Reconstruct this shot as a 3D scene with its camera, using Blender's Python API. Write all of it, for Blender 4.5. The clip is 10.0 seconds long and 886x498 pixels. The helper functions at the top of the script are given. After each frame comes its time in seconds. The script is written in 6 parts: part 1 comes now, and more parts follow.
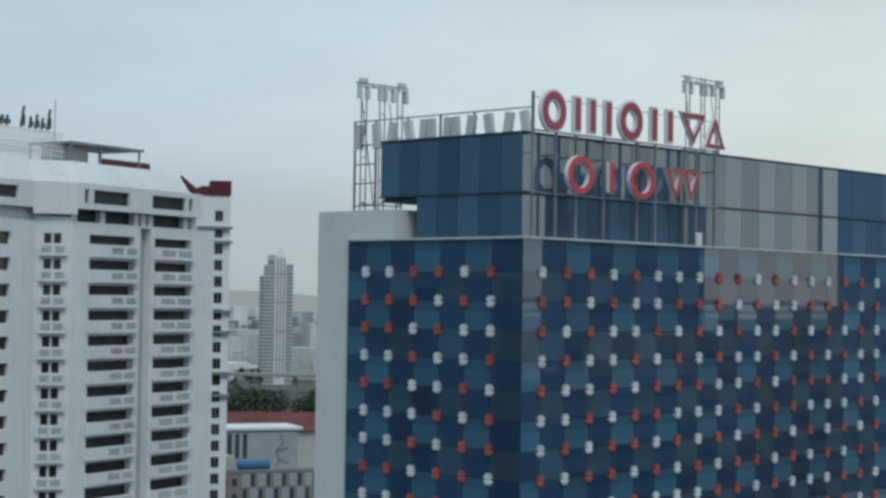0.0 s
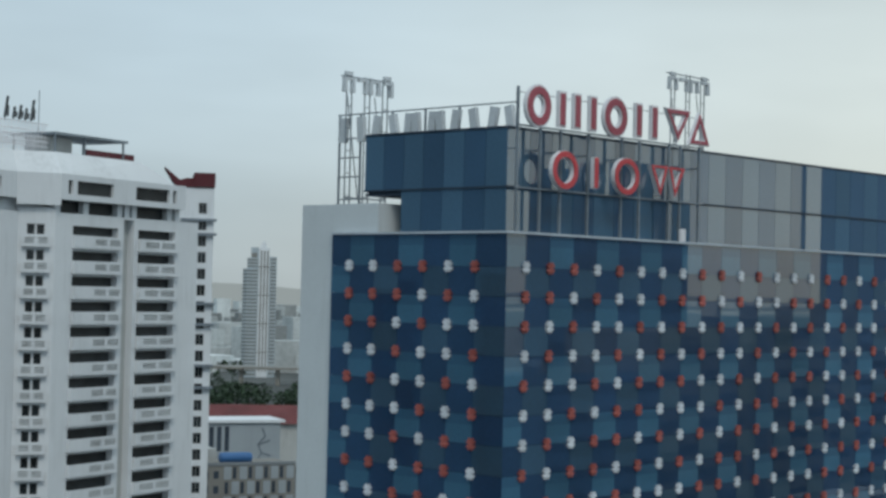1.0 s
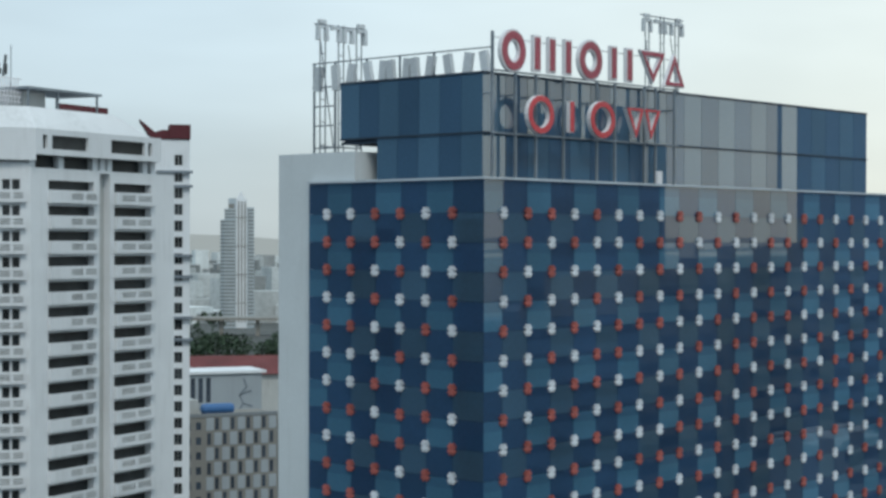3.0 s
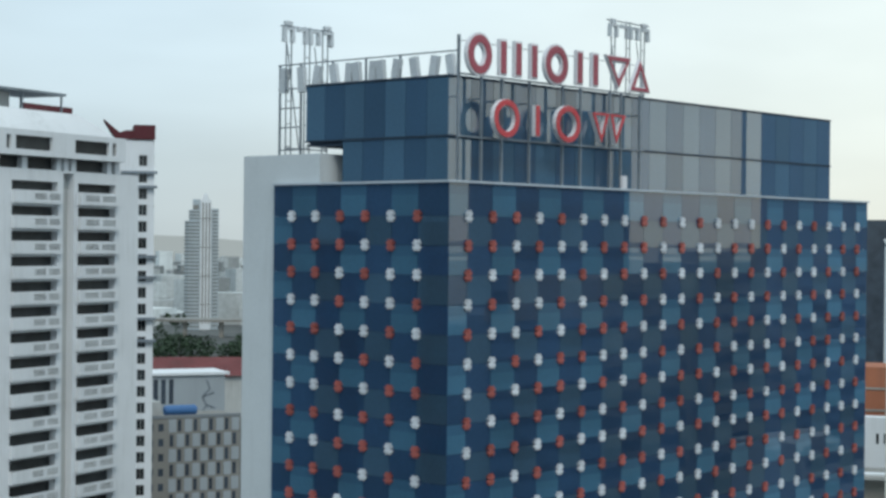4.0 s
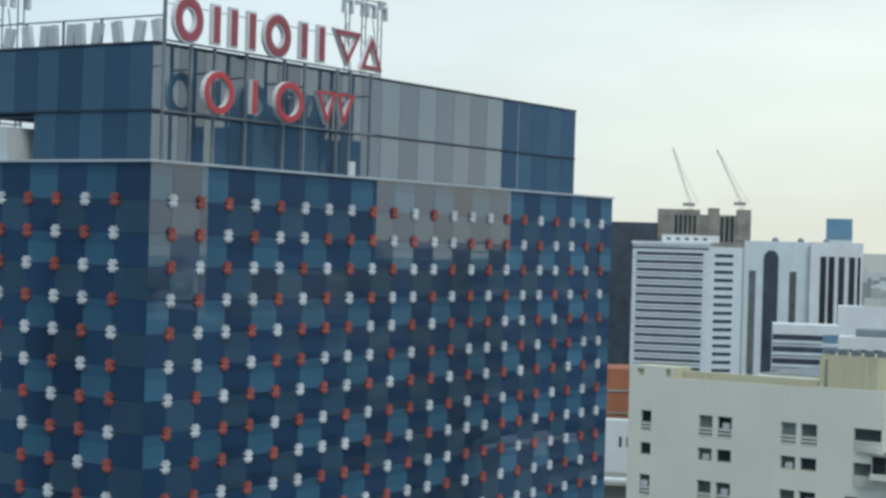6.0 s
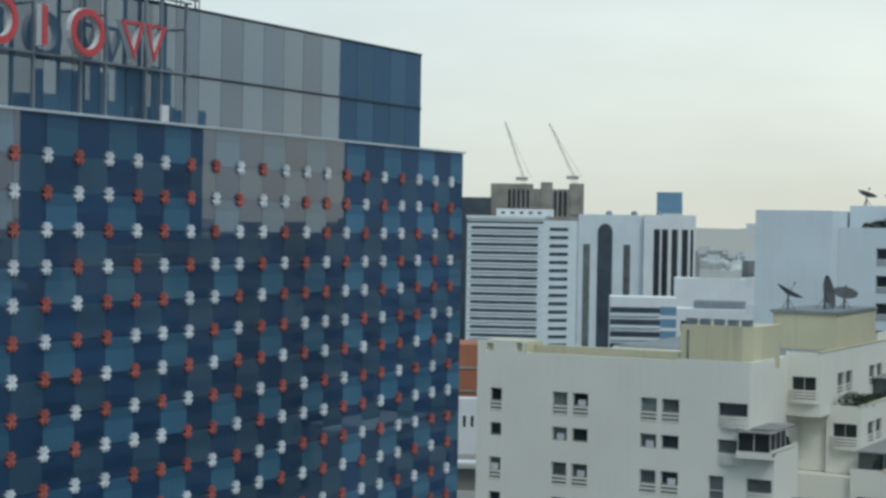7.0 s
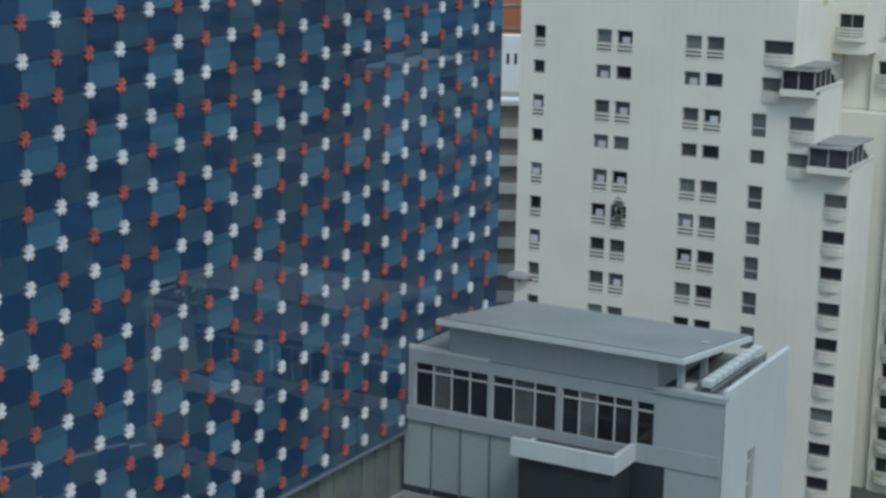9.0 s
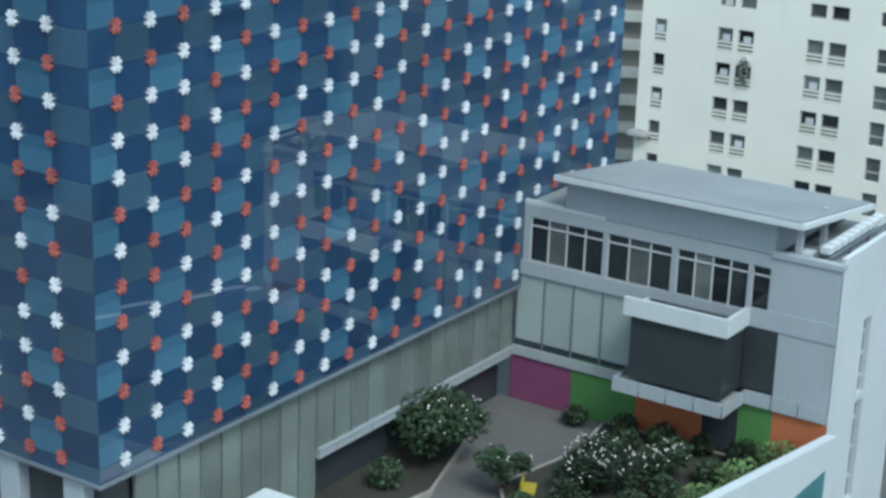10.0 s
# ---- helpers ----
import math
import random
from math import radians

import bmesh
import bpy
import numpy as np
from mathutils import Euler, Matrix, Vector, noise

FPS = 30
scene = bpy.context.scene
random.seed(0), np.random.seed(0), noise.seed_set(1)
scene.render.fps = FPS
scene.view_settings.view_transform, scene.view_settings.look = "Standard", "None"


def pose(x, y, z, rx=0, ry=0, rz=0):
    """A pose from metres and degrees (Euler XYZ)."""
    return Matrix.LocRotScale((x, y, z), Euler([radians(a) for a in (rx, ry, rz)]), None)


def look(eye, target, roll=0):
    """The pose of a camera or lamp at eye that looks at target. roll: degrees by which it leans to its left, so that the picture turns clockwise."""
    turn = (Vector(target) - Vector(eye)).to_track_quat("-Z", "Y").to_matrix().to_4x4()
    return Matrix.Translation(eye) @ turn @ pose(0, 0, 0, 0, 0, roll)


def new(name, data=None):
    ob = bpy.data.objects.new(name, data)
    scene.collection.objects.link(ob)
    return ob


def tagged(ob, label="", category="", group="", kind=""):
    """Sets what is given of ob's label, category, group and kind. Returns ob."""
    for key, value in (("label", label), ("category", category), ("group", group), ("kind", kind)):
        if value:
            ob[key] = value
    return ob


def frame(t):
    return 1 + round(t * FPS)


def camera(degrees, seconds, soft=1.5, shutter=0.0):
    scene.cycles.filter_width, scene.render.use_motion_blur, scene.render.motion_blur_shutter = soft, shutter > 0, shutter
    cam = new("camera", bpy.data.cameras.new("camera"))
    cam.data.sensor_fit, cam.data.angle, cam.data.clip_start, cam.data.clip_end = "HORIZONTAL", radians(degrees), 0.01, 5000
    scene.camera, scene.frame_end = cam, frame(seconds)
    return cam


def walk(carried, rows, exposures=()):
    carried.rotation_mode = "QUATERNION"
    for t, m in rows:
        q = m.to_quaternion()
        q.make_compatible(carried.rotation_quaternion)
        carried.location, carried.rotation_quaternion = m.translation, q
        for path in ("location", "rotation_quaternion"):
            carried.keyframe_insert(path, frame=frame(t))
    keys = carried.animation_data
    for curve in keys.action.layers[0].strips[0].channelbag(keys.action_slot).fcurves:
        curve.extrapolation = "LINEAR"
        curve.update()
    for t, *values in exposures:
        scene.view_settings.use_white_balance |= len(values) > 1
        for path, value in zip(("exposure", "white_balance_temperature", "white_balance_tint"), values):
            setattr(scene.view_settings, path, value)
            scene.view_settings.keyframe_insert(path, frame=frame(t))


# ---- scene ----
cam = camera(28.666, 10.0, soft=3.0)
# seconds, place, heading (clockwise from +y), pitch, roll
PATH = [
    (0, -71.40, -63.08, 48.45, 45.89, 1.65, 0.85),
    (0.5, -71.40, -63.08, 48.45, 46.65, 1.72, 1.08),
    (1, -71.40, -63.08, 48.45, 46.43, 1.47, 1.33),
    (1.5, -71.40, -63.08, 48.45, 45.63, 0.60, 0.88),
    (2, -71.40, -63.08, 48.45, 46.36, -0.23, 0.76),
    (2.5, -71.40, -63.08, 48.45, 46.97, -0.31, 0.28),
    (4, -71.40, -63.08, 48.45, 48.35, -0.17, 0.59),
    (4.5, -71.40, -63.08, 48.45, 52.89, -1.28, 0.26),
    (5, -71.40, -63.08, 48.45, 55.08, -0.35, 1.18),
    (5.2, -71.40, -63.08, 48.45, 54.17, 0.54, 1.57),
    (6.3, -55.95, -54.70, 47.85, 57.93, -0.44, 1.40),
    (6.4, -53.40, -52.90, 47.45, 58.50, -0.47, 1.20),
    (6.5, -51.25, -51.35, 47.12, 59.08, -0.50, 1.03),
    (7, -51.20, -51.32, 47.11, 61.96, -0.71, 0.99),
    (7.5, -51.15, -51.29, 47.11, 64.52, -1.16, 1.00),
    (8, -50.90, -51.22, 47.18, 68.93, -3.66, 1.61),
    (8.5, -51.24, -51.38, 47.00, 66.52, -8.36, 0.50),
    (9, -51.18, -51.32, 47.07, 60.72, -12.66, 0.94),
    (9.5, -51.11, -51.24, 47.11, 58.42, -15.54, 1.35),
    (10, -50.91, -51.07, 47.06, 56.88, -17.63, 2.03),
]
walk(cam, [(t, pose(x, y, z, 90 + p, 0, -h) @ pose(0, 0, 0, 0, 0, r)) for t, x, y, z, h, p, r in PATH],
     exposures=[(0.0, -0.15, 6400, 6), (1.0, -0.15, 6400, 6), (2.5, 0.1, 6400, 6), (4.0, 0.2, 6400, 6), (4.5, 0.36, 6400, 6),
                (5.2, 0.25, 6400, 6), (6.5, 0.05, 6330, 5), (7.5, -0.2, 6330, 5), (8.0, -0.35, 6330, 5), (8.5, -0.22, 6330, 5),
                (9.0, 0.24, 6350, 7), (9.5, 0.64, 6200, 5), (10.0, 1.0, 6100, 4)])

# ---- sky and sun ----
SUN_EL, SUN_HEAD = 38.0, 95.0
world = bpy.data.worlds.new("overcast_sky")
scene.world = world
world.use_nodes = True
wn, wl = world.node_tree.nodes, world.node_tree.links
wn.clear()
w_out = wn.new("ShaderNodeOutputWorld")
w_bg = wn.new("ShaderNodeBackground")
w_sky = wn.new("ShaderNodeTexSky")
w_sky.sky_type, w_sky.sun_disc = "NISHITA", False
w_sky.sun_elevation, w_sky.sun_rotation = radians(SUN_EL), radians(SUN_HEAD)
w_gain = wn.new("ShaderNodeVectorMath")
w_gain.operation = "SCALE"
w_gain.inputs["Scale"].default_value = 0.07
wl.new(w_sky.outputs[0], w_gain.inputs[0])
w_co = wn.new("ShaderNodeTexCoord")
w_sep = wn.new("ShaderNodeSeparateXYZ")
wl.new(w_co.outputs["Generated"], w_sep.inputs[0])
# cloud layer: cool grey overhead, warm and pale towards the bright side of the sky
w_el = wn.new("ShaderNodeMapRange")
w_el.inputs["From Min"].default_value, w_el.inputs["From Max"].default_value = -0.02, 0.30
wl.new(w_sep.outputs["Z"], w_el.inputs["Value"])
w_cool = wn.new("ShaderNodeValToRGB")
w_cool.color_ramp.elements[0].color = (0.42, 0.475, 0.505, 1)
w_cool.color_ramp.elements[1].color = (0.60, 0.76, 0.88, 1)
e = w_cool.color_ramp.elements.new(0.40)
e.color = (0.68, 0.81, 0.90, 1)
w_warm = wn.new("ShaderNodeValToRGB")
w_warm.color_ramp.elements[0].color = (0.74, 0.745, 0.67, 1)
w_warm.color_ramp.elements[1].color = (0.76, 0.86, 0.88, 1)
e = w_warm.color_ramp.elements.new(0.45)
e.color = (0.86, 0.91, 0.87, 1)
wl.new(w_el.outputs[0], w_cool.inputs[0])
wl.new(w_el.outputs[0], w_warm.inputs[0])
w_az = wn.new("ShaderNodeVectorMath")
w_az.operation = "DOT_PRODUCT"
w_az.inputs[1].default_value = (math.sin(radians(95)), math.cos(radians(95)), 0)
wl.new(w_co.outputs["Generated"], w_az.inputs[0])
w_side = wn.new("ShaderNodeMapRange")
w_side.interpolation_type = "SMOOTHSTEP"
w_side.inputs["From Min"].default_value, w_side.inputs["From Max"].default_value = 0.50, 0.96
wl.new(w_az.outputs["Value"], w_side.inputs["Value"])
w_map = wn.new("ShaderNodeMapping")
w_map.inputs["Scale"].default_value = (1, 1, 3.5)
wl.new(w_co.outputs["Generated"], w_map.inputs[0])
w_noise = wn.new("ShaderNodeTexNoise")
w_noise.inputs["Scale"].default_value, w_noise.inputs["Detail"].default_value = 2.6, 4
wl.new(w_map.outputs[0], w_noise.inputs["Vector"])
w_cl = wn.new("ShaderNodeMapRange")
w_cl.inputs["From Min"].default_value, w_cl.inputs["From Max"].default_value = 0.3, 0.7
w_cl.inputs["To Min"].default_value, w_cl.inputs["To Max"].default_value = 0.87, 1.13
wl.new(w_noise.outputs[0], w_cl.inputs["Value"])
w_mix = wn.new("ShaderNodeMixRGB")
wl.new(w_side.outputs[0], w_mix.inputs[0])
wl.new(w_cool.outputs[0], w_mix.inputs[1])
wl.new(w_warm.outputs[0], w_mix.inputs[2])
w_mul = wn.new("ShaderNodeVectorMath")
w_mul.operation = "SCALE"
wl.new(w_mix.outputs[0], w_mul.inputs[0])
wl.new(w_cl.outputs[0], w_mul.inputs["Scale"])
w_all = wn.new("ShaderNodeMixRGB")
w_all.inputs[0].default_value = 0.88
wl.new(w_gain.outputs[0], w_all.inputs[1])
wl.new(w_mul.outputs[0], w_all.inputs[2])
wl.new(w_all.outputs[0], w_bg.inputs[0])
w_bg.inputs["Strength"].default_value = 1.0
wl.new(w_bg.outputs[0], w_out.inputs[0])

sun = new("sun", bpy.data.lights.new("sun", "SUN"))
sun.data.energy, sun.data.angle, sun.data.color = 1.25, radians(20), (1, 0.95, 0.88)
sh = radians(215)
sun.matrix_world = look((0, 0, 300), (-150 * math.sin(sh), -150 * math.cos(sh), 300 - 150 * math.tan(radians(50))))


# ---- materials ----
def material(name, color, rough=0.8, spec=0.4, metal=0.0, vary=0.12, scale=0.6, grain=6.0, bump=0.0, streak=0.0, dirt=(0.12, 0.11, 0.10), rand=0.0, coat=0.0):
    m = bpy.data.materials.new(name)
    m.use_nodes = True
    n, l = m.node_tree.nodes, m.node_tree.links
    b = n["Principled BSDF"]
    b.inputs["Roughness"].default_value = rough
    b.inputs["Specular IOR Level"].default_value = spec
    b.inputs["Metallic"].default_value = metal
    if coat:
        b.inputs["Coat Weight"].default_value, b.inputs["Coat IOR"].default_value, b.inputs["Coat Roughness"].default_value = 1.0, coat, 0.012
    geo = n.new("ShaderNodeNewGeometry")

    def tex(s, stretch=1.0, detail=4):
        mp = n.new("ShaderNodeMapping")
        mp.inputs["Scale"].default_value = (s, s, s * stretch)
        l.new(geo.outputs["Position"], mp.inputs[0])
        t = n.new("ShaderNodeTexNoise")
        t.inputs["Scale"].default_value, t.inputs["Detail"].default_value = 1.0, detail
        l.new(mp.outputs[0], t.inputs["Vector"])
        return t.outputs[0]

    def ranged(src, a, b_, lo, hi):
        r = n.new("ShaderNodeMapRange")
        for k, v in zip(("From Min", "From Max", "To Min", "To Max"), (a, b_, lo, hi)):
            r.inputs[k].default_value = v
        l.new(src, r.inputs["Value"])
        return r.outputs[0]

    def mult(p, q_):
        k = n.new("ShaderNodeMath")
        k.operation = "MULTIPLY"
        l.new(p, k.inputs[0]), l.new(q_, k.inputs[1])
        return k.outputs[0]

    fac = mult(ranged(tex(scale * 0.25), 0.3, 0.7, 1 - vary, 1 + vary), ranged(tex(grain), 0.3, 0.7, 1 - vary * 0.5, 1 + vary * 0.5))
    if rand:
        oi = n.new("ShaderNodeObjectInfo")
        fac = mult(fac, ranged(oi.outputs["Random"], 0, 1, 1 - rand, 1 + rand))
        fac = mult(fac, ranged(geo.outputs["Random Per Island"], 0, 1, 1 - rand, 1 + rand))
    sc = n.new("ShaderNodeVectorMath")
    sc.operation = "SCALE"
    sc.inputs[0].default_value = color
    l.new(fac, sc.inputs["Scale"])
    out = sc.outputs[0]
    if streak:
        mx = n.new("ShaderNodeMixRGB")
        l.new(ranged(mult(tex(2.2, 0.05), tex(0.35, 0.4)), 0.26, 0.42, 0, streak), mx.inputs[0])
        l.new(out, mx.inputs[1])
        mx.inputs[2].default_value = (*dirt, 1)
        out = mx.outputs[0]
    l.new(out, b.inputs["Base Color"])
    if bump:
        bp = n.new("ShaderNodeBump")
        bp.inputs["Strength"].default_value, bp.inputs["Distance"].default_value = bump, 0.05
        l.new(tex(grain * 0.5), bp.inputs["Height"])
        l.new(bp.outputs[0], b.inputs["Normal"])
    return m


M = {
    "navy": material("navy_panel_glass", (0.017, 0.048, 0.106), 0.35, 0.12, vary=0.18, scale=0.5, rand=0.16, coat=1.95),
    "light": material("light_blue_panel_glass", (0.047, 0.126, 0.200), 0.35, 0.12, vary=0.14, scale=0.5, rand=0.15, coat=1.9),
    "grey": material("slate_panel_glass", (0.036, 0.078, 0.125), 0.35, 0.12, vary=0.16, scale=0.5, rand=0.18, coat=2.0),
    "pent": material("penthouse_blue_glass", (0.038, 0.088, 0.155), 0.35, 0.12, vary=0.15, scale=0.3, rand=0.2, coat=2.05),
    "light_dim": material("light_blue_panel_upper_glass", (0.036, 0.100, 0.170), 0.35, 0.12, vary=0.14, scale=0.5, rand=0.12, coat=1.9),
    "pent_light": material("penthouse_pale_blue_glass", (0.054, 0.116, 0.182), 0.35, 0.12, vary=0.15, scale=0.3, rand=0.15, coat=2.35),
    "red": material("red_enamel", (0.36, 0.10, 0.085), 0.5, 0.4, vary=0.12, rand=0.12),
    "white": material("white_enamel", (0.63, 0.66, 0.70), 0.5, 0.4, vary=0.08, rand=0.08),
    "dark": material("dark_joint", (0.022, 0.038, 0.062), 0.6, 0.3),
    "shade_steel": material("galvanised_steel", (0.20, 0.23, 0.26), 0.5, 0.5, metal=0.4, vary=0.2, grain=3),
    "rim": material("pale_metal_edge", (0.45, 0.50, 0.55), 0.4, 0.5, vary=0.1),
    "hotel_white": material("white_render_wall", (0.56, 0.60, 0.62), 0.8, 0.3, vary=0.05, streak=0.12, bump=0.1),
    "sign_red": material("maroon_sign_face", (0.33, 0.065, 0.09), 0.45, 0.5, vary=0.1),
    "sign_red2": material("scarlet_sign_face", (0.50, 0.05, 0.06), 0.45, 0.5, vary=0.1),
    "sign_white": material("white_sign_rim", (0.68, 0.67, 0.69), 0.5, 0.4, vary=0.08),
    "sign_back": material("grey_sign_back", (0.50, 0.53, 0.55), 0.6, 0.4, vary=0.15),
    "beige": material("cream_painted_render", (0.70, 0.69, 0.625), 0.85, 0.25, vary=0.04, streak=0.08, dirt=(0.34, 0.33, 0.29), bump=0.1),
    "beige_box": material("tan_painted_render", (0.55, 0.51, 0.36), 0.85, 0.25, vary=0.06, streak=0.3, dirt=(0.28, 0.26, 0.2), bump=0.1),
    "tower": material("white_tower_render", (0.67, 0.69, 0.71), 0.85, 0.25, vary=0.05, streak=0.22, dirt=(0.36, 0.37, 0.37), bump=0.1),
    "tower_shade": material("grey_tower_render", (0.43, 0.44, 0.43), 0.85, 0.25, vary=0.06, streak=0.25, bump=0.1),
    "pale": material("pale_blue_render", (0.60, 0.66, 0.70), 0.85, 0.25, vary=0.05, streak=0.18, dirt=(0.4, 0.42, 0.43), bump=0.1),
    "concrete": material("raw_concrete", (0.27, 0.255, 0.23), 0.9, 0.2, vary=0.25, streak=0.4, bump=0.2),
    "brown": material("brown_grey_cladding", (0.22, 0.215, 0.20), 0.85, 0.2, vary=0.07, streak=0.1),
    "maroon": material("maroon_render", (0.095, 0.024, 0.030), 0.8, 0.3, vary=0.12, streak=0.2),
    "roof_red": material("red_metal_roof", (0.13, 0.036, 0.036), 0.7, 0.3, vary=0.2, streak=0.2),
    "brick": material("orange_brown_render", (0.33, 0.13, 0.075), 0.85, 0.2, vary=0.15, streak=0.25),
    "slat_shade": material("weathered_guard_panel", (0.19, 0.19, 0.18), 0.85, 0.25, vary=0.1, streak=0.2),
    "glass": material("dark_window_glass", (0.022, 0.028, 0.032), 0.12, 0.55, vary=0.3, scale=1.5, rand=0.5),
    "glass_grey": material("curtained_window_glass", (0.11, 0.125, 0.125), 0.2, 0.5, vary=0.25, scale=2, rand=0.4),
    "curtain": material("net_curtain_glass", (0.20, 0.235, 0.225), 0.25, 0.5, vary=0.2, scale=3, rand=0.4),
    "strip": material("strip_window_glass", (0.045, 0.06, 0.08), 0.15, 0.6, vary=0.25, scale=0.6, rand=0.2),
    "frame": material("aluminium_frame", (0.42, 0.44, 0.45), 0.5, 0.4, vary=0.1),
    "annex": material("light_grey_cladding", (0.31, 0.345, 0.37), 0.6, 0.4, vary=0.05, streak=0.10, bump=0.05),
    "annex_white": material("white_cladding", (0.49, 0.53, 0.55), 0.6, 0.4, vary=0.05, streak=0.10),
    "annex_glass": material("milky_glass_panel", (0.29, 0.34, 0.34), 0.22, 0.6, vary=0.10, scale=0.5, rand=0.06),
    "lobby_glass": material("curtained_lobby_glass", (0.15, 0.18, 0.165), 0.14, 0.65, vary=0.2, scale=0.9, rand=0.15),
    "roof_grey": material("grey_roof_sheet", (0.20, 0.22, 0.235), 0.7, 0.3, vary=0.12, streak=0.15),
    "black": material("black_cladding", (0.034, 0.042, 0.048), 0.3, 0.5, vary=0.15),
    "magenta": material("magenta_wall_paint", (0.19, 0.055, 0.125), 0.7, 0.3, vary=0.1),
    "green": material("green_wall_paint", (0.075, 0.19, 0.06), 0.7, 0.3, vary=0.1),
    "orange": material("orange_wall_paint", (0.40, 0.125, 0.055), 0.7, 0.3, vary=0.1),
    "yellow": material("yellow_plastic", (0.33, 0.27, 0.03), 0.5, 0.4, vary=0.2),
    "pave": material("grey_deck_paving", (0.115, 0.115, 0.115), 0.85, 0.2, vary=0.12, scale=1.2, bump=0.1),
    "soil": material("dark_planting_soil", (0.045, 0.045, 0.038), 0.95, 0.1, vary=0.3, bump=0.4),
    "leaf": material("dark_green_foliage", (0.026, 0.048, 0.024), 0.6, 0.3, vary=0.35, scale=3, rand=0.4),
    "leaf2": material("light_green_foliage", (0.10, 0.17, 0.06), 0.6, 0.3, vary=0.3, scale=3, rand=0.35),
    "leaf3": material("dusty_grey_green_foliage", (0.17, 0.20, 0.165), 0.7, 0.3, vary=0.3, scale=3, rand=0.35),
    "blossom": material("white_blossom", (0.75, 0.72, 0.70), 0.6, 0.3, vary=0.1),
    "bark": material("brown_bark", (0.10, 0.075, 0.055), 0.9, 0.2, vary=0.3, bump=0.5),
    "asphalt": material("grey_city_ground", (0.085, 0.09, 0.088), 0.9, 0.2, vary=0.5, scale=0.02, grain=0.2, streak=0.2),
    "city": material("far_city_render", (0.40, 0.42, 0.42), 0.9, 0.2, vary=0.25, scale=0.05, grain=0.3, rand=0.5),
    "pool": material("turquoise_pool_water", (0.055, 0.19, 0.215), 0.15, 0.5, vary=0.12, scale=1, bump=0.1),
    "blue_tank": material("blue_plastic_tank", (0.045, 0.13, 0.30), 0.45, 0.4, vary=0.1),
    "blue_tower": material("blue_tower_glass", (0.13, 0.25, 0.36), 0.2, 0.6, vary=0.1),
    "dish": material("grey_mesh_dish", (0.13, 0.14, 0.145), 0.6, 0.4, vary=0.2),
    "terr_grey": material("weathered_grey_render", (0.40, 0.455, 0.49), 0.85, 0.25, vary=0.06, streak=0.2, dirt=(0.25, 0.27, 0.28), bump=0.1),
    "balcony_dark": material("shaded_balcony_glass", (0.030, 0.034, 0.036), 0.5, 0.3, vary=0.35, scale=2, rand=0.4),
    "crane": material("grey_crane_steel", (0.26, 0.265, 0.255), 0.6, 0.4, vary=0.15),
    "canopy": material("grey_canopy_sheet", (0.24, 0.245, 0.245), 0.75, 0.3, vary=0.2, streak=0.3),
    "soot": material("dark_brown_render", (0.05, 0.036, 0.032), 0.8, 0.3, vary=0.2, streak=0.2),
    "tall_glass": material("opposite_tower_cladding", (0.11, 0.20, 0.32), 0.5, 0.4, vary=0.2, scale=0.1),
}


# ---- building helpers ----
def thing(name, label, category, m=None, group="", kind=""):
    ob = tagged(new(name), label, category, group, kind)
    ob.empty_display_size = 0.5
    if m is not None:
        ob.matrix_world = m
    return ob


def link(name, bm, mat, parent=None, label="", smooth=False):
    bmesh.ops.recalc_face_normals(bm, faces=bm.faces[:])
    me = bpy.data.meshes.new(name)
    bm.to_mesh(me)
    bm.free()
    for s in (mat if isinstance(mat, (list, tuple)) else [mat]):
        me.materials.append(M[s])
    if smooth:
        for p in me.polygons:
            p.use_smooth = True
    ob = new(name, me)
    if parent is not None:
        ob.parent = parent
    if label:
        ob["label"] = label
    return ob


part = link


def again(ob, parent, m):
    o = new(ob.name.split(".")[0], ob.data)
    o.parent = parent
    o.matrix_basis = m
    return o


def box(bm, x0, x1, y0, y1, z0, z1, bevel=0.0, mi=0):
    v = [bm.verts.new((x, y, z)) for z in (z0, z1) for x, y in ((x0, y0), (x1, y0), (x1, y1), (x0, y1))]
    fs = [bm.faces.new([v[i] for i in q]) for q in ((3, 2, 1, 0), (4, 5, 6, 7), (0, 1, 5, 4), (1, 2, 6, 5), (2, 3, 7, 6), (3, 0, 4, 7))]
    for f in fs:
        f.material_index = mi
    if bevel:
        es = {e for f in fs for e in f.edges}
        bmesh.ops.bevel(bm, geom=list(es), offset=bevel, segments=2, affect="EDGES", profile=0.6)
    return bm


def boxes(*dims, bevel=0.0):
    bm = bmesh.new()
    for d in dims:
        box(bm, *d, bevel=bevel)
    return bm


def prism(pts, z0, z1):
    bm = bmesh.new()
    lo = [bm.verts.new((x, y, z0)) for x, y in pts]
    hi = [bm.verts.new((x, y, z1)) for x, y in pts]
    n = len(pts)
    bm.faces.new(lo[::-1]), bm.faces.new(hi)
    for i in range(n):
        bm.faces.new((lo[i], lo[(i + 1) % n], hi[(i + 1) % n], hi[i]))
    return bm


def rod(bm, a, b, r, n=6):
    a, b = Vector(a), Vector(b)
    q = (b - a).to_track_quat("Z", "Y")
    rings = []
    for p in (a, b):
        rings.append([bm.verts.new(p + q @ Vector((r * math.cos(i * math.tau / n), r * math.sin(i * math.tau / n), 0))) for i in range(n)])
    for i in range(n):
        bm.faces.new((rings[0][i], rings[0][(i + 1) % n], rings[1][(i + 1) % n], rings[1][i]))
    bm.faces.new(rings[0][::-1]), bm.faces.new(rings[1])
    return bm


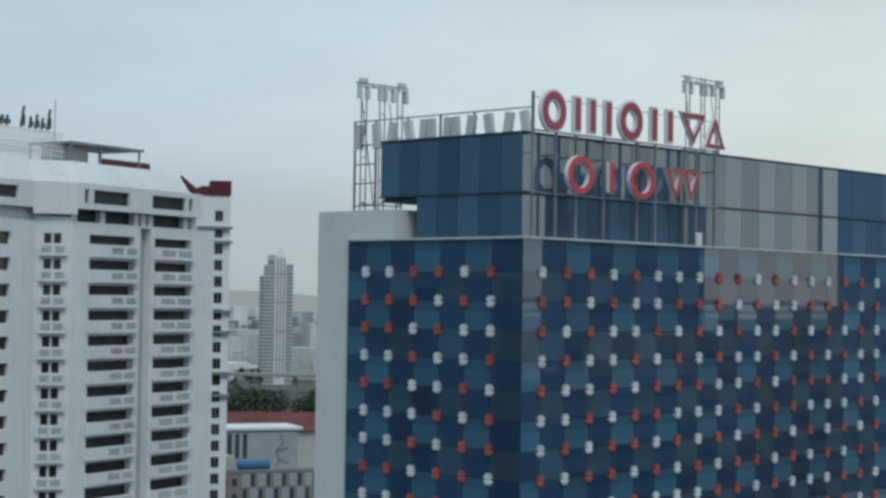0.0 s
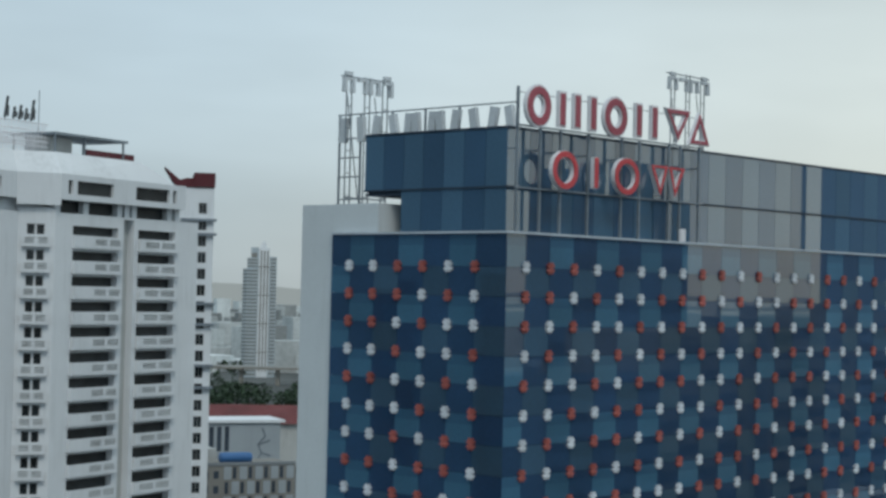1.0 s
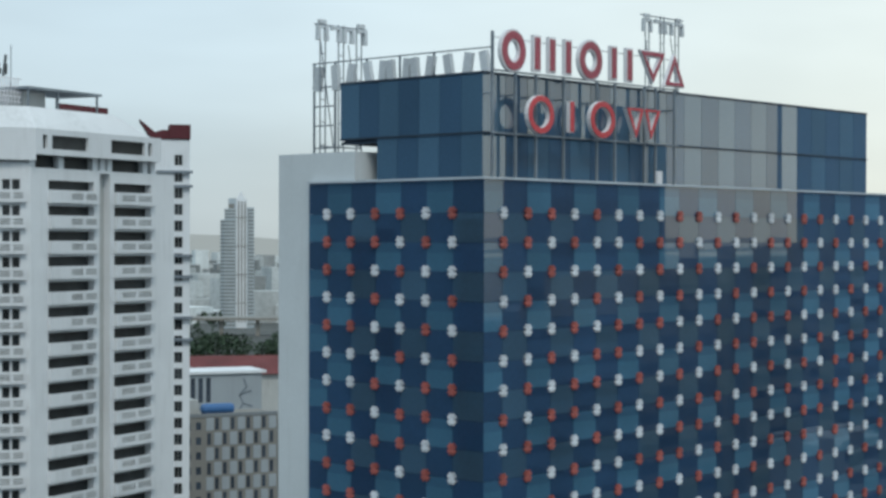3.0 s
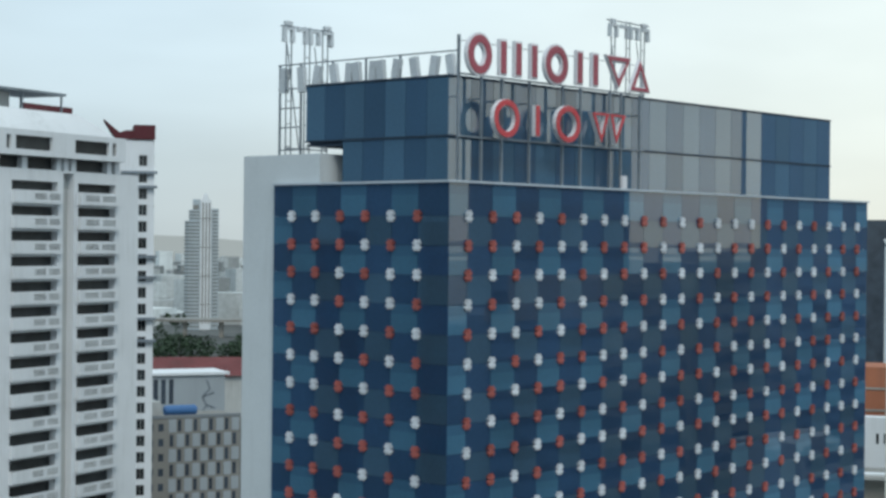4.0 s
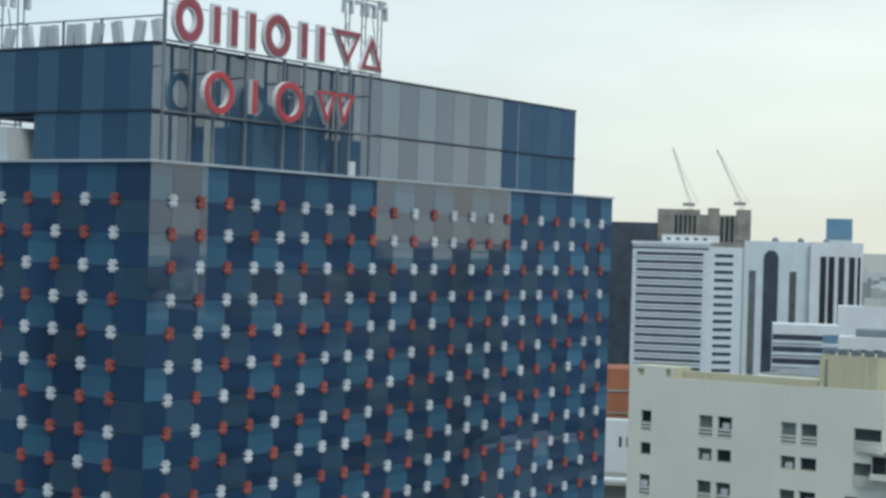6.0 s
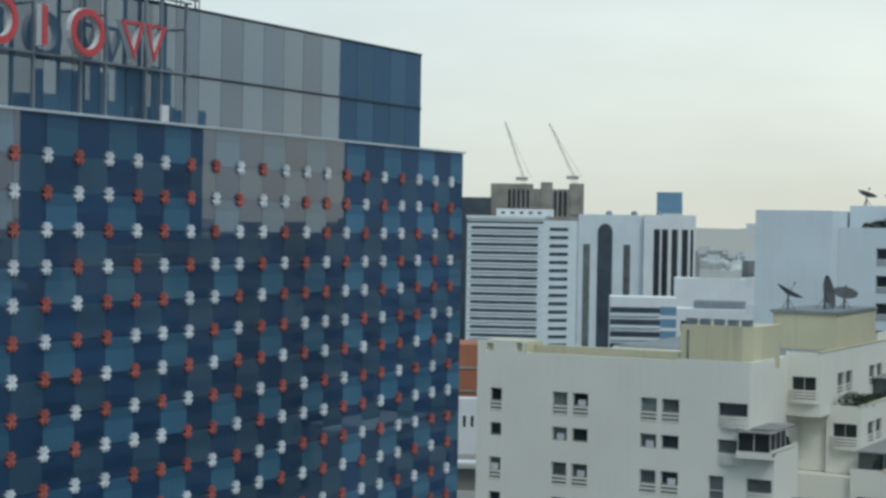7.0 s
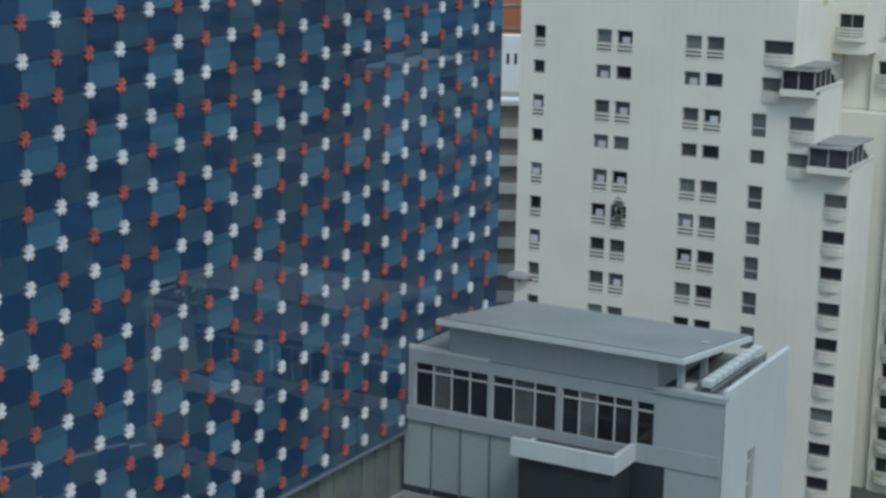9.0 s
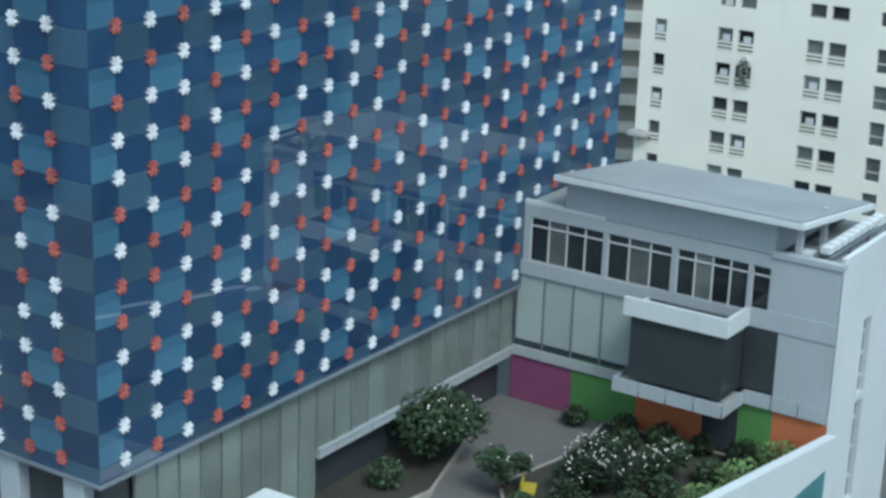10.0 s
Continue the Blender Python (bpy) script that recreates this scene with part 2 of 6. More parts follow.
def facade(bm, o, u, width, z0, z1, holes, depth=0.35, mi=0):
    """A wall face with real openings: o is its foot, u the way along it, outward is u turned clockwise seen from above."""
    o, u = Vector(o), Vector((u[0], u[1], 0)).normalized()
    nrm = Vector((u.y, -u.x, 0))
    us = sorted({0.0, width, *(h[0] for h in holes), *(h[1] for h in holes)})
    zs = sorted({z0, z1, *(h[2] for h in holes), *(h[3] for h in holes)})
    at = lambda a, z, d=0.0: bm.verts.new((o.x + u.x * a - nrm.x * d, o.y + u.y * a - nrm.y * d, z))
    grid = {}
    def g(i, j):
        if (i, j) not in grid:
            grid[i, j] = at(us[i], zs[j])
        return grid[i, j]
    for i in range(len(us) - 1):
        for j in range(len(zs) - 1):
            cu, cz = (us[i] + us[i + 1]) / 2, (zs[j] + zs[j + 1]) / 2
            if any(h[0] < cu < h[1] and h[2] < cz < h[3] for h in holes):
                continue
            bm.faces.new((g(i, j), g(i + 1, j), g(i + 1, j + 1), g(i, j + 1))).material_index = mi
    for a, b, c, d in holes:
        f = [at(a, c), at(b, c), at(b, d), at(a, d)]
        k = [at(a, c, depth), at(b, c, depth), at(b, d, depth), at(a, d, depth)]
        for i in range(4):
            bm.faces.new((f[i], f[(i + 1) % 4], k[(i + 1) % 4], k[i])).material_index = mi
    bmesh.ops.remove_doubles(bm, verts=bm.verts[:], dist=0.001)
    return bm


def face_pose(o, u, a, z, d=0.0):
    """The pose of a piece on a wall: its x runs along the wall, its -y points outward."""
    u = Vector((u[0], u[1], 0)).normalized()
    nrm = Vector((u.y, -u.x, 0))
    p = Vector((o[0], o[1], 0)) + u * a - nrm * d
    return Matrix.Translation((p.x, p.y, z)) @ Matrix.Rotation(math.atan2(u.y, u.x), 4, "Z")


# ---- the blue panelled hotel ----
ROW, COLR, COLL = 1.65, 2.117, 2.037
TOP, FLOWER_Z = 51.88, 50.0
EDGE_R, EDGE_L, FOOT = 47.75, 14.15, 12.9
RX = [0.035] + [1.613 + COLR * i for i in range(22)] + [EDGE_R]
LY = [0.035] + [2.342 + COLL * i for i in range(6)] + [EDGE_L]
ZS = [TOP] + [FLOWER_Z - ROW * i for i in range(23)] + [FOOT]
SEQ = "WRRWRWWR"

hotel = thing("hotel_building", "high-rise hotel clad in blue glass panels with red and white flowers", "building")
part("core", boxes((0.40, EDGE_R - 0.03, 0.40, 17.2, FOOT - 0.05, TOP - 0.25)), "dark", hotel, "dark backing behind the glass panels")
part("rear_wall", boxes((0.22, 26, EDGE_L + 0.01, 17.1, -12, 53.7), (EDGE_R - 0.02, EDGE_R + 0.1, 0.34, 17.1, -12, TOP - 0.3)), "hotel_white", hotel, "white rendered end wall")
part("stair_head", boxes((0.22, 2.6, 10.42, EDGE_L + 0.005, 51.2, 53.72)), "hotel_white", hotel, "white rendered roof block")


def panel_mesh(name, w, h, lean, mat):
    """A glass panel that leans out at its foot, with a crease; x along the wall, -y outward, z down from 0."""
    bm = bmesh.new()
    g = 0.009
    prof = [(0.0, -g), (-lean * 0.25, -h * 0.36), (-lean, -h + g)]
    cols = []
    for x in (g, w - g):
        cols.append([bm.verts.new((x, y - 0.06, z)) for y, z in prof] + [bm.verts.new((x, 0.24, prof[-1][1])), bm.verts.new((x, 0.24, prof[0][1]))])
    n = len(cols[0])
    for i in range(n):
        # light panels: the upper strip's duller reflection is put into a darker colour
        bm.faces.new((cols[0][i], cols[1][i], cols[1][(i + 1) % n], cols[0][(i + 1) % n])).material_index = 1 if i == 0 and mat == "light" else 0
    bm.faces.new(cols[0][::-1]), bm.faces.new(cols[1])
    bmesh.ops.recalc_face_normals(bm, faces=bm.faces[:])
    me = bpy.data.meshes.new(name)
    bm.to_mesh(me)
    bm.free()
    me.materials.append(M[mat])
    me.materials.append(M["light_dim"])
    return me


def joined(name, mats, pieces, parent, label):
    """Many alike pieces in one mesh: pieces are (mesh, matrix)."""
    vs, fs, mi = [], [], []
    for me, m in pieces:
        mi += [p.material_index for p in me.polygons]
        k = len(vs)
        vs += [m @ v.co for v in me.vertices]
        fs += [[k + i for i in p.vertices] for p in me.polygons]
    me = bpy.data.meshes.new(name)
    me.from_pydata(vs, [], fs)
    me.materials.append(M[mats])
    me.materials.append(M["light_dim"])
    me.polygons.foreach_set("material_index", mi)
    ob = tagged(new(name, me), label, kind="stuff")
    ob.parent = parent
    return ob


meshes, rest = {}, {}


def cladding(kind, w, h, m, near):
    key = (kind, round(w, 2), round(h, 2))
    if key not in meshes:
        meshes[key] = panel_mesh(kind + "_panel", w, h, {"navy": 0.0, "light": 0.012, "grey": 0.008}[kind], kind)
    if near:
        o = new(kind + "_panel", meshes[key])
        o.parent, o.matrix_basis = hotel, m
    else:
        rest.setdefault(kind, []).append((meshes[key], m))


for side, cuts, o, u in (("r", RX, (0, 0), (1, 0)), ("l", LY, (0, 0), (0, -1))):
    for k in range(len(cuts) - 1):
        for j in range(24):
            w, h = cuts[k + 1] - cuts[k], ZS[j] - ZS[j + 1]
            even = (k % 2 == 0) if side == "r" else (k % 2 == 1)
            kind = ("light" if j % 2 == 0 else "navy") if even else ("grey" if j % 2 == 1 else "navy")
            if side == "l" and k == 6:
                kind = "light" if j % 2 == 1 else "navy"
            a = cuts[k] if side == "r" else -cuts[k + 1]
            cladding(kind, w, h, face_pose(o, u, a, ZS[j], 0.10), side == "l" or k < 16)
for kind, pieces in rest.items():
    joined("far_" + kind + "_cladding", kind, pieces, hotel, "rows of blue glass panels")


def flower_mesh(name, mat):
    """A four-petalled ornament on a short stem, -y outward."""
    bm = bmesh.new()
    n = 64

    def reach(t):
        """Petal outline: a deep slit between petals, a small nick in each petal's tip."""
        side = abs(t % math.pi - math.pi / 2)
        tip = abs(t % (math.pi / 2) - math.pi / 4)
        top = min(t % math.pi, math.pi - t % math.pi)
        return 0.345 * (1 - 0.82 * math.exp(-(top / 0.24) ** 2) - 0.66 * math.exp(-(side / 0.25) ** 2) - 0.42 * math.exp(-(tip / 0.15) ** 2))

    ring = [[bm.verts.new((reach(t) * math.sin(t), y, reach(t) * math.cos(t) * 1.12)) for t in (i * math.tau / n for i in range(n))] for y in (-0.10, 0.02)]
    hub = bm.verts.new((0, -0.06, 0))
    for i in range(n):
        bm.faces.new((ring[0][i], ring[1][i], ring[1][(i + 1) % n], ring[0][(i + 1) % n]))
        bm.faces.new((hub, ring[0][i], ring[0][(i + 1) % n]))
    box(bm, -0.06, 0.06, 0.02, 0.30, -0.06, 0.06)
    bmesh.ops.recalc_face_normals(bm, faces=bm.faces[:])
    me = bpy.data.meshes.new(name)
    bm.to_mesh(me)
    bm.free()
    me.materials.append(M[mat])
    return me


FL = {"W": flower_mesh("white_flower", "white"), "R": flower_mesh("red_flower", "red")}
rest = {}
for c in range(22):
    for r in range(23):
        s = SEQ[(c % 7 + r) % 8]
        m = face_pose((0, 0), (1, 0), RX[c + 1], FLOWER_Z - ROW * r, 0.0)
        if c < 18:
            o = new(FL[s].name, FL[s])
            o.parent, o.matrix_basis = hotel, m
        else:
            rest.setdefault(s, []).append((FL[s], m))
for c, shift in enumerate((4, 3, 2, 1, 0, 0)):
    for r in range(23):
        s = SEQ[(shift + r) % 8]
        o = new(FL[s].name, FL[s])
        o.parent, o.matrix_basis = hotel, face_pose((0, 0), (0, -1), -LY[c + 1], FLOWER_Z - ROW * r, 0.0)
for s, pieces in rest.items():
    joined("far_" + FL[s].name + "_field", "white" if s == "W" else "red", pieces, hotel, "rows of flower ornaments")
part("roof_rim", boxes((-0.12, EDGE_R + 0.05, -0.12, 0.35, TOP - 0.02, TOP + 0.10), (-0.12, 0.35, 0.35, EDGE_L, TOP - 0.02, TOP + 0.10)), "rim", hotel, "pale metal roof edge")
part("roof", boxes((0.33, EDGE_R - 0.1, 0.36, 17.0, TOP - 0.24, TOP - 0.02)), "roof_grey", hotel)

# glazed roof storeys, set back from the edge
PH_X, PH_Z, PH_MID, PH_LOW, PH_HI = 43.75, 57.82, 54.5, 9.33, 12.44
part("roof_storey_core", boxes((1.25, PH_X - 0.2, 1.25, PH_LOW - 0.1, TOP, PH_Z - 0.3), (1.25, PH_X - 0.2, PH_LOW - 0.1, PH_HI - 0.1, 54.3, PH_Z - 0.3)), "dark", hotel)


def tall_panel(w, z0, z1, m, parent, tilt, mat="pent"):
    key = (mat, round(w, 2), round(z1 - z0, 2), tilt)
    if key not in meshes:
        bm = bmesh.new()
        box(bm, 0.015, w - 0.015, 0, 0.2, 0.04, z1 - z0 - 0.04)
        for v in bm.verts:
            if v.co.y < 0.1:
                v.co.y += tilt * (v.co.x - w / 2)
        me = bpy.data.meshes.new("tall_panel")
        bmesh.ops.recalc_face_normals(bm, faces=bm.faces[:])
        bm.to_mesh(me)
        bm.free()
        me.materials.append(M[mat])
        meshes[key] = me
    o = new("tall_panel", meshes[key])
    o.parent, o.matrix_basis = parent, m


def split(a, b, n):
    return [a + (b - a) * i / n for i in range(n + 1)]


for z0, z1 in ((TOP, PH_MID), (PH_MID, PH_Z)):
    cuts = split(1.0, PH_X, 22)
    for i in range(22):
        tall_panel(cuts[i + 1] - cuts[i], z0, z1, face_pose((0, 1.0), (1, 0), cuts[i], z0), hotel, 0.005 if i % 2 else -0.005, "pent" if i % 2 else "pent_light")
    end = PH_LOW if z0 == TOP else PH_HI
    n = 5 if z0 == TOP else 7
    cuts = split(1.0, end, n)
    for i in range(n):
        tall_panel(cuts[i + 1] - cuts[i], z0, z1, face_pose((1.0, 0), (0, -1), -cuts[i + 1], z0), hotel, 0.005 if i % 2 else -0.005, "pent" if i % 2 else "pent_light")
part("roof_storey_cap", boxes((0.95, PH_X, 0.95, PH_HI, PH_Z - 0.02, PH_Z + 0.10), (0.93, PH_X, 0.93, 1.0, PH_MID - 0.06, PH_MID + 0.06), (0.93, 0.998, 1.0, PH_HI, PH_MID - 0.06, PH_MID + 0.06)), "dark", hotel)
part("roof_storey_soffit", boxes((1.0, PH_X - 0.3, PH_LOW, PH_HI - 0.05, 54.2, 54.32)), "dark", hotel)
part("roof_storey_end", boxes((PH_X - 0.21, PH_X + 0.02, 1.22, PH_HI - 0.1, TOP, PH_Z - 0.02)), "pent", hotel)
part("roof_plant_room", boxes((44.6, 49.0, 4.0, 8.5, TOP - 0.1, 53.9), (46.2, 47.4, 5, 6, 53.9, 54.5)), "beige_box", hotel, "tan plant room on the roof")

# ---- rooftop signs ----
def stroke(bm, pts, w, y0, y1, grow=0.0, closed=False):
    """A bar of width w bent along pts in the x-z plane, from y0 to y1."""
    p = [Vector((a, 0, b)) for a, b in pts]
    n = len(p)
    left, right = [], []
    for i in range(n):
        a, b = p[i - 1] if (closed or i) else p[i], p[(i + 1) % n] if (closed or i < n - 1) else p[i]
        d = (b - a).normalized()
        nn = Vector((-d.z, 0, d.x)) * (w / 2 + grow)
        ext = Vector()
        if not closed and i in (0, n - 1):
            ext = d * grow * (-1 if i == 0 else 1)
        left.append(p[i] + nn + ext), right.append(p[i] - nn + ext)
    vs = [[bm.verts.new((q.x, y, q.z)) for q in side] for side in (left, right) for y in (y0, y1)]
    for i in range(n if closed else n - 1):
        j = (i + 1) % n
        a0, a1, b0, b1 = vs[0], vs[1], vs[2], vs[3]
        bm.faces.new((a0[i], a0[j], b0[j], b0[i])), bm.faces.new((a1[i], b1[i], b1[j], a1[j]))
        bm.faces.new((a0[i], a1[i], a1[j], a0[j])), bm.faces.new((b0[i], b0[j], b1[j], b1[i]))
    if not closed:
        for i in (0, n - 1):
            bm.faces.new((vs[0][i], vs[1][i], vs[3][i], vs[2][i]))


def ellipse(cx, cz, rx, rz, n=20, a0=0.0, a1=math.tau):
    full = abs(a1 - a0 - math.tau) < 1e-6
    return [(cx + rx * math.cos(a0 + (a1 - a0) * i / (n if full else n - 1)), cz + rz * math.sin(a0 + (a1 - a0) * i / (n if full else n - 1))) for i in range(n)]


def plate(parent, name, strokes, w, y, face, rim, deep=0.28, grow=0.13):
    bm = bmesh.new()
    for pts, closed in strokes:
        stroke(bm, pts, w, y, y + 0.06, 0, closed)
    o = part(name, bm, face, parent)
    bm = bmesh.new()
    for pts, closed in strokes:
        stroke(bm, pts, w, y + 0.065, y + deep, grow, closed)
    part("rim", bm, rim, o, "white edge of the sign shape")


sign = thing("rooftop_sign", "red and white shapes on a steel roof frame", "sign", pose(0, 0, 0))
for x in (1.06, 3.04, 4.83, 7.35, 10.5, 12.27, 15.25, 16.43, 18.42):
    top = 60.1 if x < 2 else 57.95
    bm2 = bmesh.new()
    box(bm2, x - 0.07, x + 0.07, 0.28, 0.42, TOP + 0.08, top)
    box(bm2, x - 0.05, x + 0.05, 0.42, 1.0, 56.6, 56.7)
    part("post", bm2, "shade_steel", sign)
for z in (57.93, 54.45):
    part("rail", boxes((0.9, 18.7, 0.2, 0.28, z - 0.05, z + 0.05)), "shade_steel", sign)
part("rail", boxes((1.0, 18.6, 0.24, 0.28, 59.75, 59.79)), "shade_steel", sign)
zb, zt, zm = 58.15, 59.95, 59.05
bar = lambda x: ([(x, zb), (x, zt)], False)
for strokes in ([(ellipse(2.18, zm, 0.78, 0.88), True)], [bar(4.25)], [bar(5.6)], [bar(7.05)], [(ellipse(9.15, zm, 0.82, 0.88), True)], [bar(11.4)], [bar(12.95)],
                [([(14.3, 59.9), (16.35, 59.9), (15.33, 58.4)], True)], [([(16.8, 58.2), (18.4, 58.2), (17.6, 59.75)], True)]):
    plate(sign, "upper_sign_shape", strokes, 0.42, -0.30, "sign_red", "sign_white")
for strokes in ([(ellipse(4.4, 55.6, 0.95, 0.92), True)], [([(7.2, 54.75), (7.2, 56.5)], False)], [(ellipse(10.1, 55.6, 1.0, 0.92), True)],
                [([(12.6, 56.4), (14.0, 56.4), (13.4, 54.85)], True), ([(14.4, 56.4), (15.7, 56.4), (14.9, 54.85)], True)]):
    plate(sign, "lower_sign_shape", strokes, 0.32, -0.45, "sign_red2", "sign_white", 0.34, 0.025)
part("floodlight_box", boxes((16.2, 16.7, 0.0, 0.2, TOP + 0.1, TOP + 0.9), bevel=0.03), "sign_white", sign)

# signs seen from behind
back_sign = thing("rooftop_sign", "grey backs of sign shapes on a steel ladder frame", "sign")
for y, z0 in ((16.9, 53.7), (15.0, 53.7), (12.2, PH_Z), (9.4, PH_Z), (6.6, PH_Z)):
    part("post", boxes((2.95, 3.05, y - 0.06, y + 0.06, z0, 59.55)), "shade_steel", back_sign)
for z in (59.5, 58.0):
    part("rail", boxes((2.93, 3.0, 2.0, 17.0, z - 0.04, z + 0.04)), "shade_steel", back_sign)
for z in (54.2, 55.6, 56.8):
    part("rail", boxes((2.94, 3.0, 15.0, 16.9, z - 0.04, z + 0.04)), "shade_steel", back_sign)
for k, (ya, yb, tip) in enumerate(((16.7, 14.6, 0.35), (13.9, 11.6, 0.9), (10.9, 9.9, 1.0), (8.9, 7.9, 1.0), (7.2, 5.0, 0.8), (4.2, 2.2, 0.9))):
    c, h = (ya + yb) / 2, abs(ya - yb) / 2
    for s in (-1, 1):
        bm = bmesh.new()
        stroke(bm, [(c + s * h * 0.8, 57.75), (c + s * h * 0.8 * (1 - tip) + s * h * 0.5 * tip, 59.3)], 0.55, 0.0, 0.3)
        bmesh.ops.transform(bm, matrix=Matrix.Translation((3.1, 0, 0)) @ Matrix.Rotation(radians(90), 4, "Z"), verts=bm.verts[:])
        part("sign_back", bm, "sign_back", back_sign)


def small_back_sign(x0, x1, y, zfoot, zlow, ztop):
    s = thing("rooftop_sign", "small grey sign on a slender steel frame, seen from behind", "sign", group="small roof signs")
    n = 3
    for i in range(n):
        x = x0 + (x1 - x0) * (0.15 + 0.7 * i / (n - 1))
        bm = bmesh.new()
        for d in (-0.22, 0.22):
            rod(bm, (x + d, y, zfoot), (x + d, y, ztop - 0.4), 0.05, 5)
        for k in range(5):
            z = zfoot + (zlow - zfoot) * (k + 0.5) / 5
            rod(bm, (x - 0.22, y, z), (x + 0.22, y, z), 0.03, 4)
        part("post", bm, "shade_steel", s)
    bm = bmesh.new()
    rod(bm, (x0 + 0.4, y, zfoot + 0.6), (x1 - 0.4, y, zfoot + 0.6), 0.05, 5)
    rod(bm, (x0 + 0.5, y, zlow), (x0 + 1.6, y, zfoot + 0.6), 0.04, 5)
    rod(bm, (x1 - 0.5, y, zfoot + 0.6), (x1 - 1.6, y, zlow), 0.04, 5)
    rod(bm, (x0, y, ztop - 0.5), (x1, y, ztop - 0.5), 0.05, 5)
    part("brace", bm, "shade_steel", s)
    w = (x1 - x0) / 4
    for i in range(4):
        c = x0 + w * (i + 0.5)
        bm = bmesh.new()
        stroke(bm, [(c - w * 0.3, zlow + 0.1), (c - w * 0.3, zlow + 0.95), (c + w * 0.3, zlow + 0.95), (c + w * 0.3, zlow + 0.1)][(i % 2):], 0.28, y - 0.2, y + 0.05)
        if i in (0, 3):
            box(bm, c - 0.3, c + 0.3, y - 0.15, y + 0.05, zlow + 1.15, zlow + 1.4)
        part("sign_back", bm, "sign_back", s)


small_back_sign(2.2, 6.7, 16.0, 53.7, 60.8, 62.4)
small_back_sign(30.7, 36.0, 12.0, PH_Z, 63.6, 65.4)
ring = thing("round_sign", "dark ring-shaped sign fixed to the roof storey end", "sign")
bm = bmesh.new()
stroke(bm, ellipse(4.2, 55.9, 0.8, 1.05), 0.25, 0, 0.25, 0, True)
bmesh.ops.transform(bm, matrix=Matrix.Translation((44.05, 0, 0)) @ Matrix.Rotation(radians(90), 4, "Z") @ Matrix.Translation((0, 0, 0)), verts=bm.verts[:])
part("ring", bm, "shade_steel", ring)
part("bracket", boxes((PH_X, 44.0, 4.05, 4.35, 56.7, 56.9)), "shade_steel", ring)

# ---- hotel podium ----
DECK = 5.3
podium = thing("podium", "glazed hotel podium storey with pale floor band", "building part")
part("floor_band", boxes((16.6, 36.25, 0.40, 0.9, 8.15, 8.75)), "annex", podium, "pale grey floor band")
for i in range(12):
    part("band_panel", boxes((16.6 + 1.6 * i, 18.15 + 1.6 * i, 0.35, 0.398, 8.17, 8.61)), "annex", podium)
part("band_lip", boxes((16.6, 36.2, 0.27, 0.345, 8.62, 8.78)), "annex", podium)
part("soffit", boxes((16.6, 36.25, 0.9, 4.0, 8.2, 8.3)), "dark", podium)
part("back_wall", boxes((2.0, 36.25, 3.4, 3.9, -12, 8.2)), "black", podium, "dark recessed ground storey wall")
xs = [2.7 + 1.53 * i for i in range(23)]
for i in range(22):
    o = part("glass_pane", boxes((xs[i] + 0.04, xs[i + 1] - 0.04, 0.50, 0.56, 8.8 if i > 8 else DECK + 0.01, 12.75)), "lobby_glass", podium)
    part("mullion", boxes((xs[i] - 0.04, xs[i] + 0.04, 0.40, 0.58, 8.8 if i > 8 else DECK + 0.01, 12.8)), "shade_steel", podium)
for k, x in enumerate([2.9 + 0.31 * i for i in range(105)]):
    if k % 3 != 1:
        continue
    part("curtain_fold", boxes((x, x + 0.12, 0.60, 0.68, 8.85, 12.7)), "annex_glass" if k % 2 else "lobby_glass", podium)
part("lower_rim", boxes((-0.14, 36.0, -0.16, 0.30, FOOT - 0.10, FOOT + 0.02), (-0.14, 0.3, 0.3, EDGE_L, FOOT - 0.10, FOOT + 0.02)), "shade_steel", podium, "pale metal rim under the cladding")
for y in (1.2, 5.4, 9.6, 13.5):
    part("column", boxes((0.15, 1.0, y, y + 1.3, -12, FOOT - 0.1), bevel=0.04), "annex", podium)
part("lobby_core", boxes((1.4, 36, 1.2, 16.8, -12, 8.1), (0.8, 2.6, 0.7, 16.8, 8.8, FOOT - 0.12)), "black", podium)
part("magenta_pier", boxes((17.3, 18.6, 3.1, 3.39, DECK, 8.0)), "magenta", podium)

# ---- roof garden between hotel and annex ----
deck = tagged(link("garden_deck", boxes((2, 36.3, -20.3, 3.4, DECK - 0.5, DECK)), "pave"), "grey paved garden deck between hotel and annex", "deck", kind="structure")
tagged(link("deck_base", boxes((2, 36.2, -20.2, 3.3, -12, DECK - 0.5)), "concrete"), "concrete podium under the garden deck", "podium", kind="structure")


def heap(name, label, outline, z0, z1, mat, category):
    bed = thing(name, label, category)
    part("soil", prism(outline, z0, z1), mat, bed)
    n = len(outline)
    for i in range(n):
        a, b = Vector(outline[i]), Vector(outline[(i + 1) % n])
        d = (b - a).normalized() * 0.09
        o = Vector((-d.y, d.x))
        part("kerb", prism([tuple(a - o), tuple(b - o), tuple(b + o), tuple(a + o)], DECK + 0.002, z1 + 0.06), "concrete", bed)
    return bed


heap("planting_bed", "dark planting bed with low kerb on the garden deck", [(35.8, -6.6), (35.9, -20.2), (16, -20.2), (16, -12.5), (24.5, -6.2), (31.0, -7.4)], DECK + 0.004, DECK + 0.35, "soil", "flower bed")
heap("planting_bed", "dark planting bed beside the hotel wall", [(29.6, 2.8), (29.0, -1.2), (21.5, -3.6), (12.0, -2.0), (12.0, 2.8)], DECK + 0.004, DECK + 0.30, "soil", "flower bed")


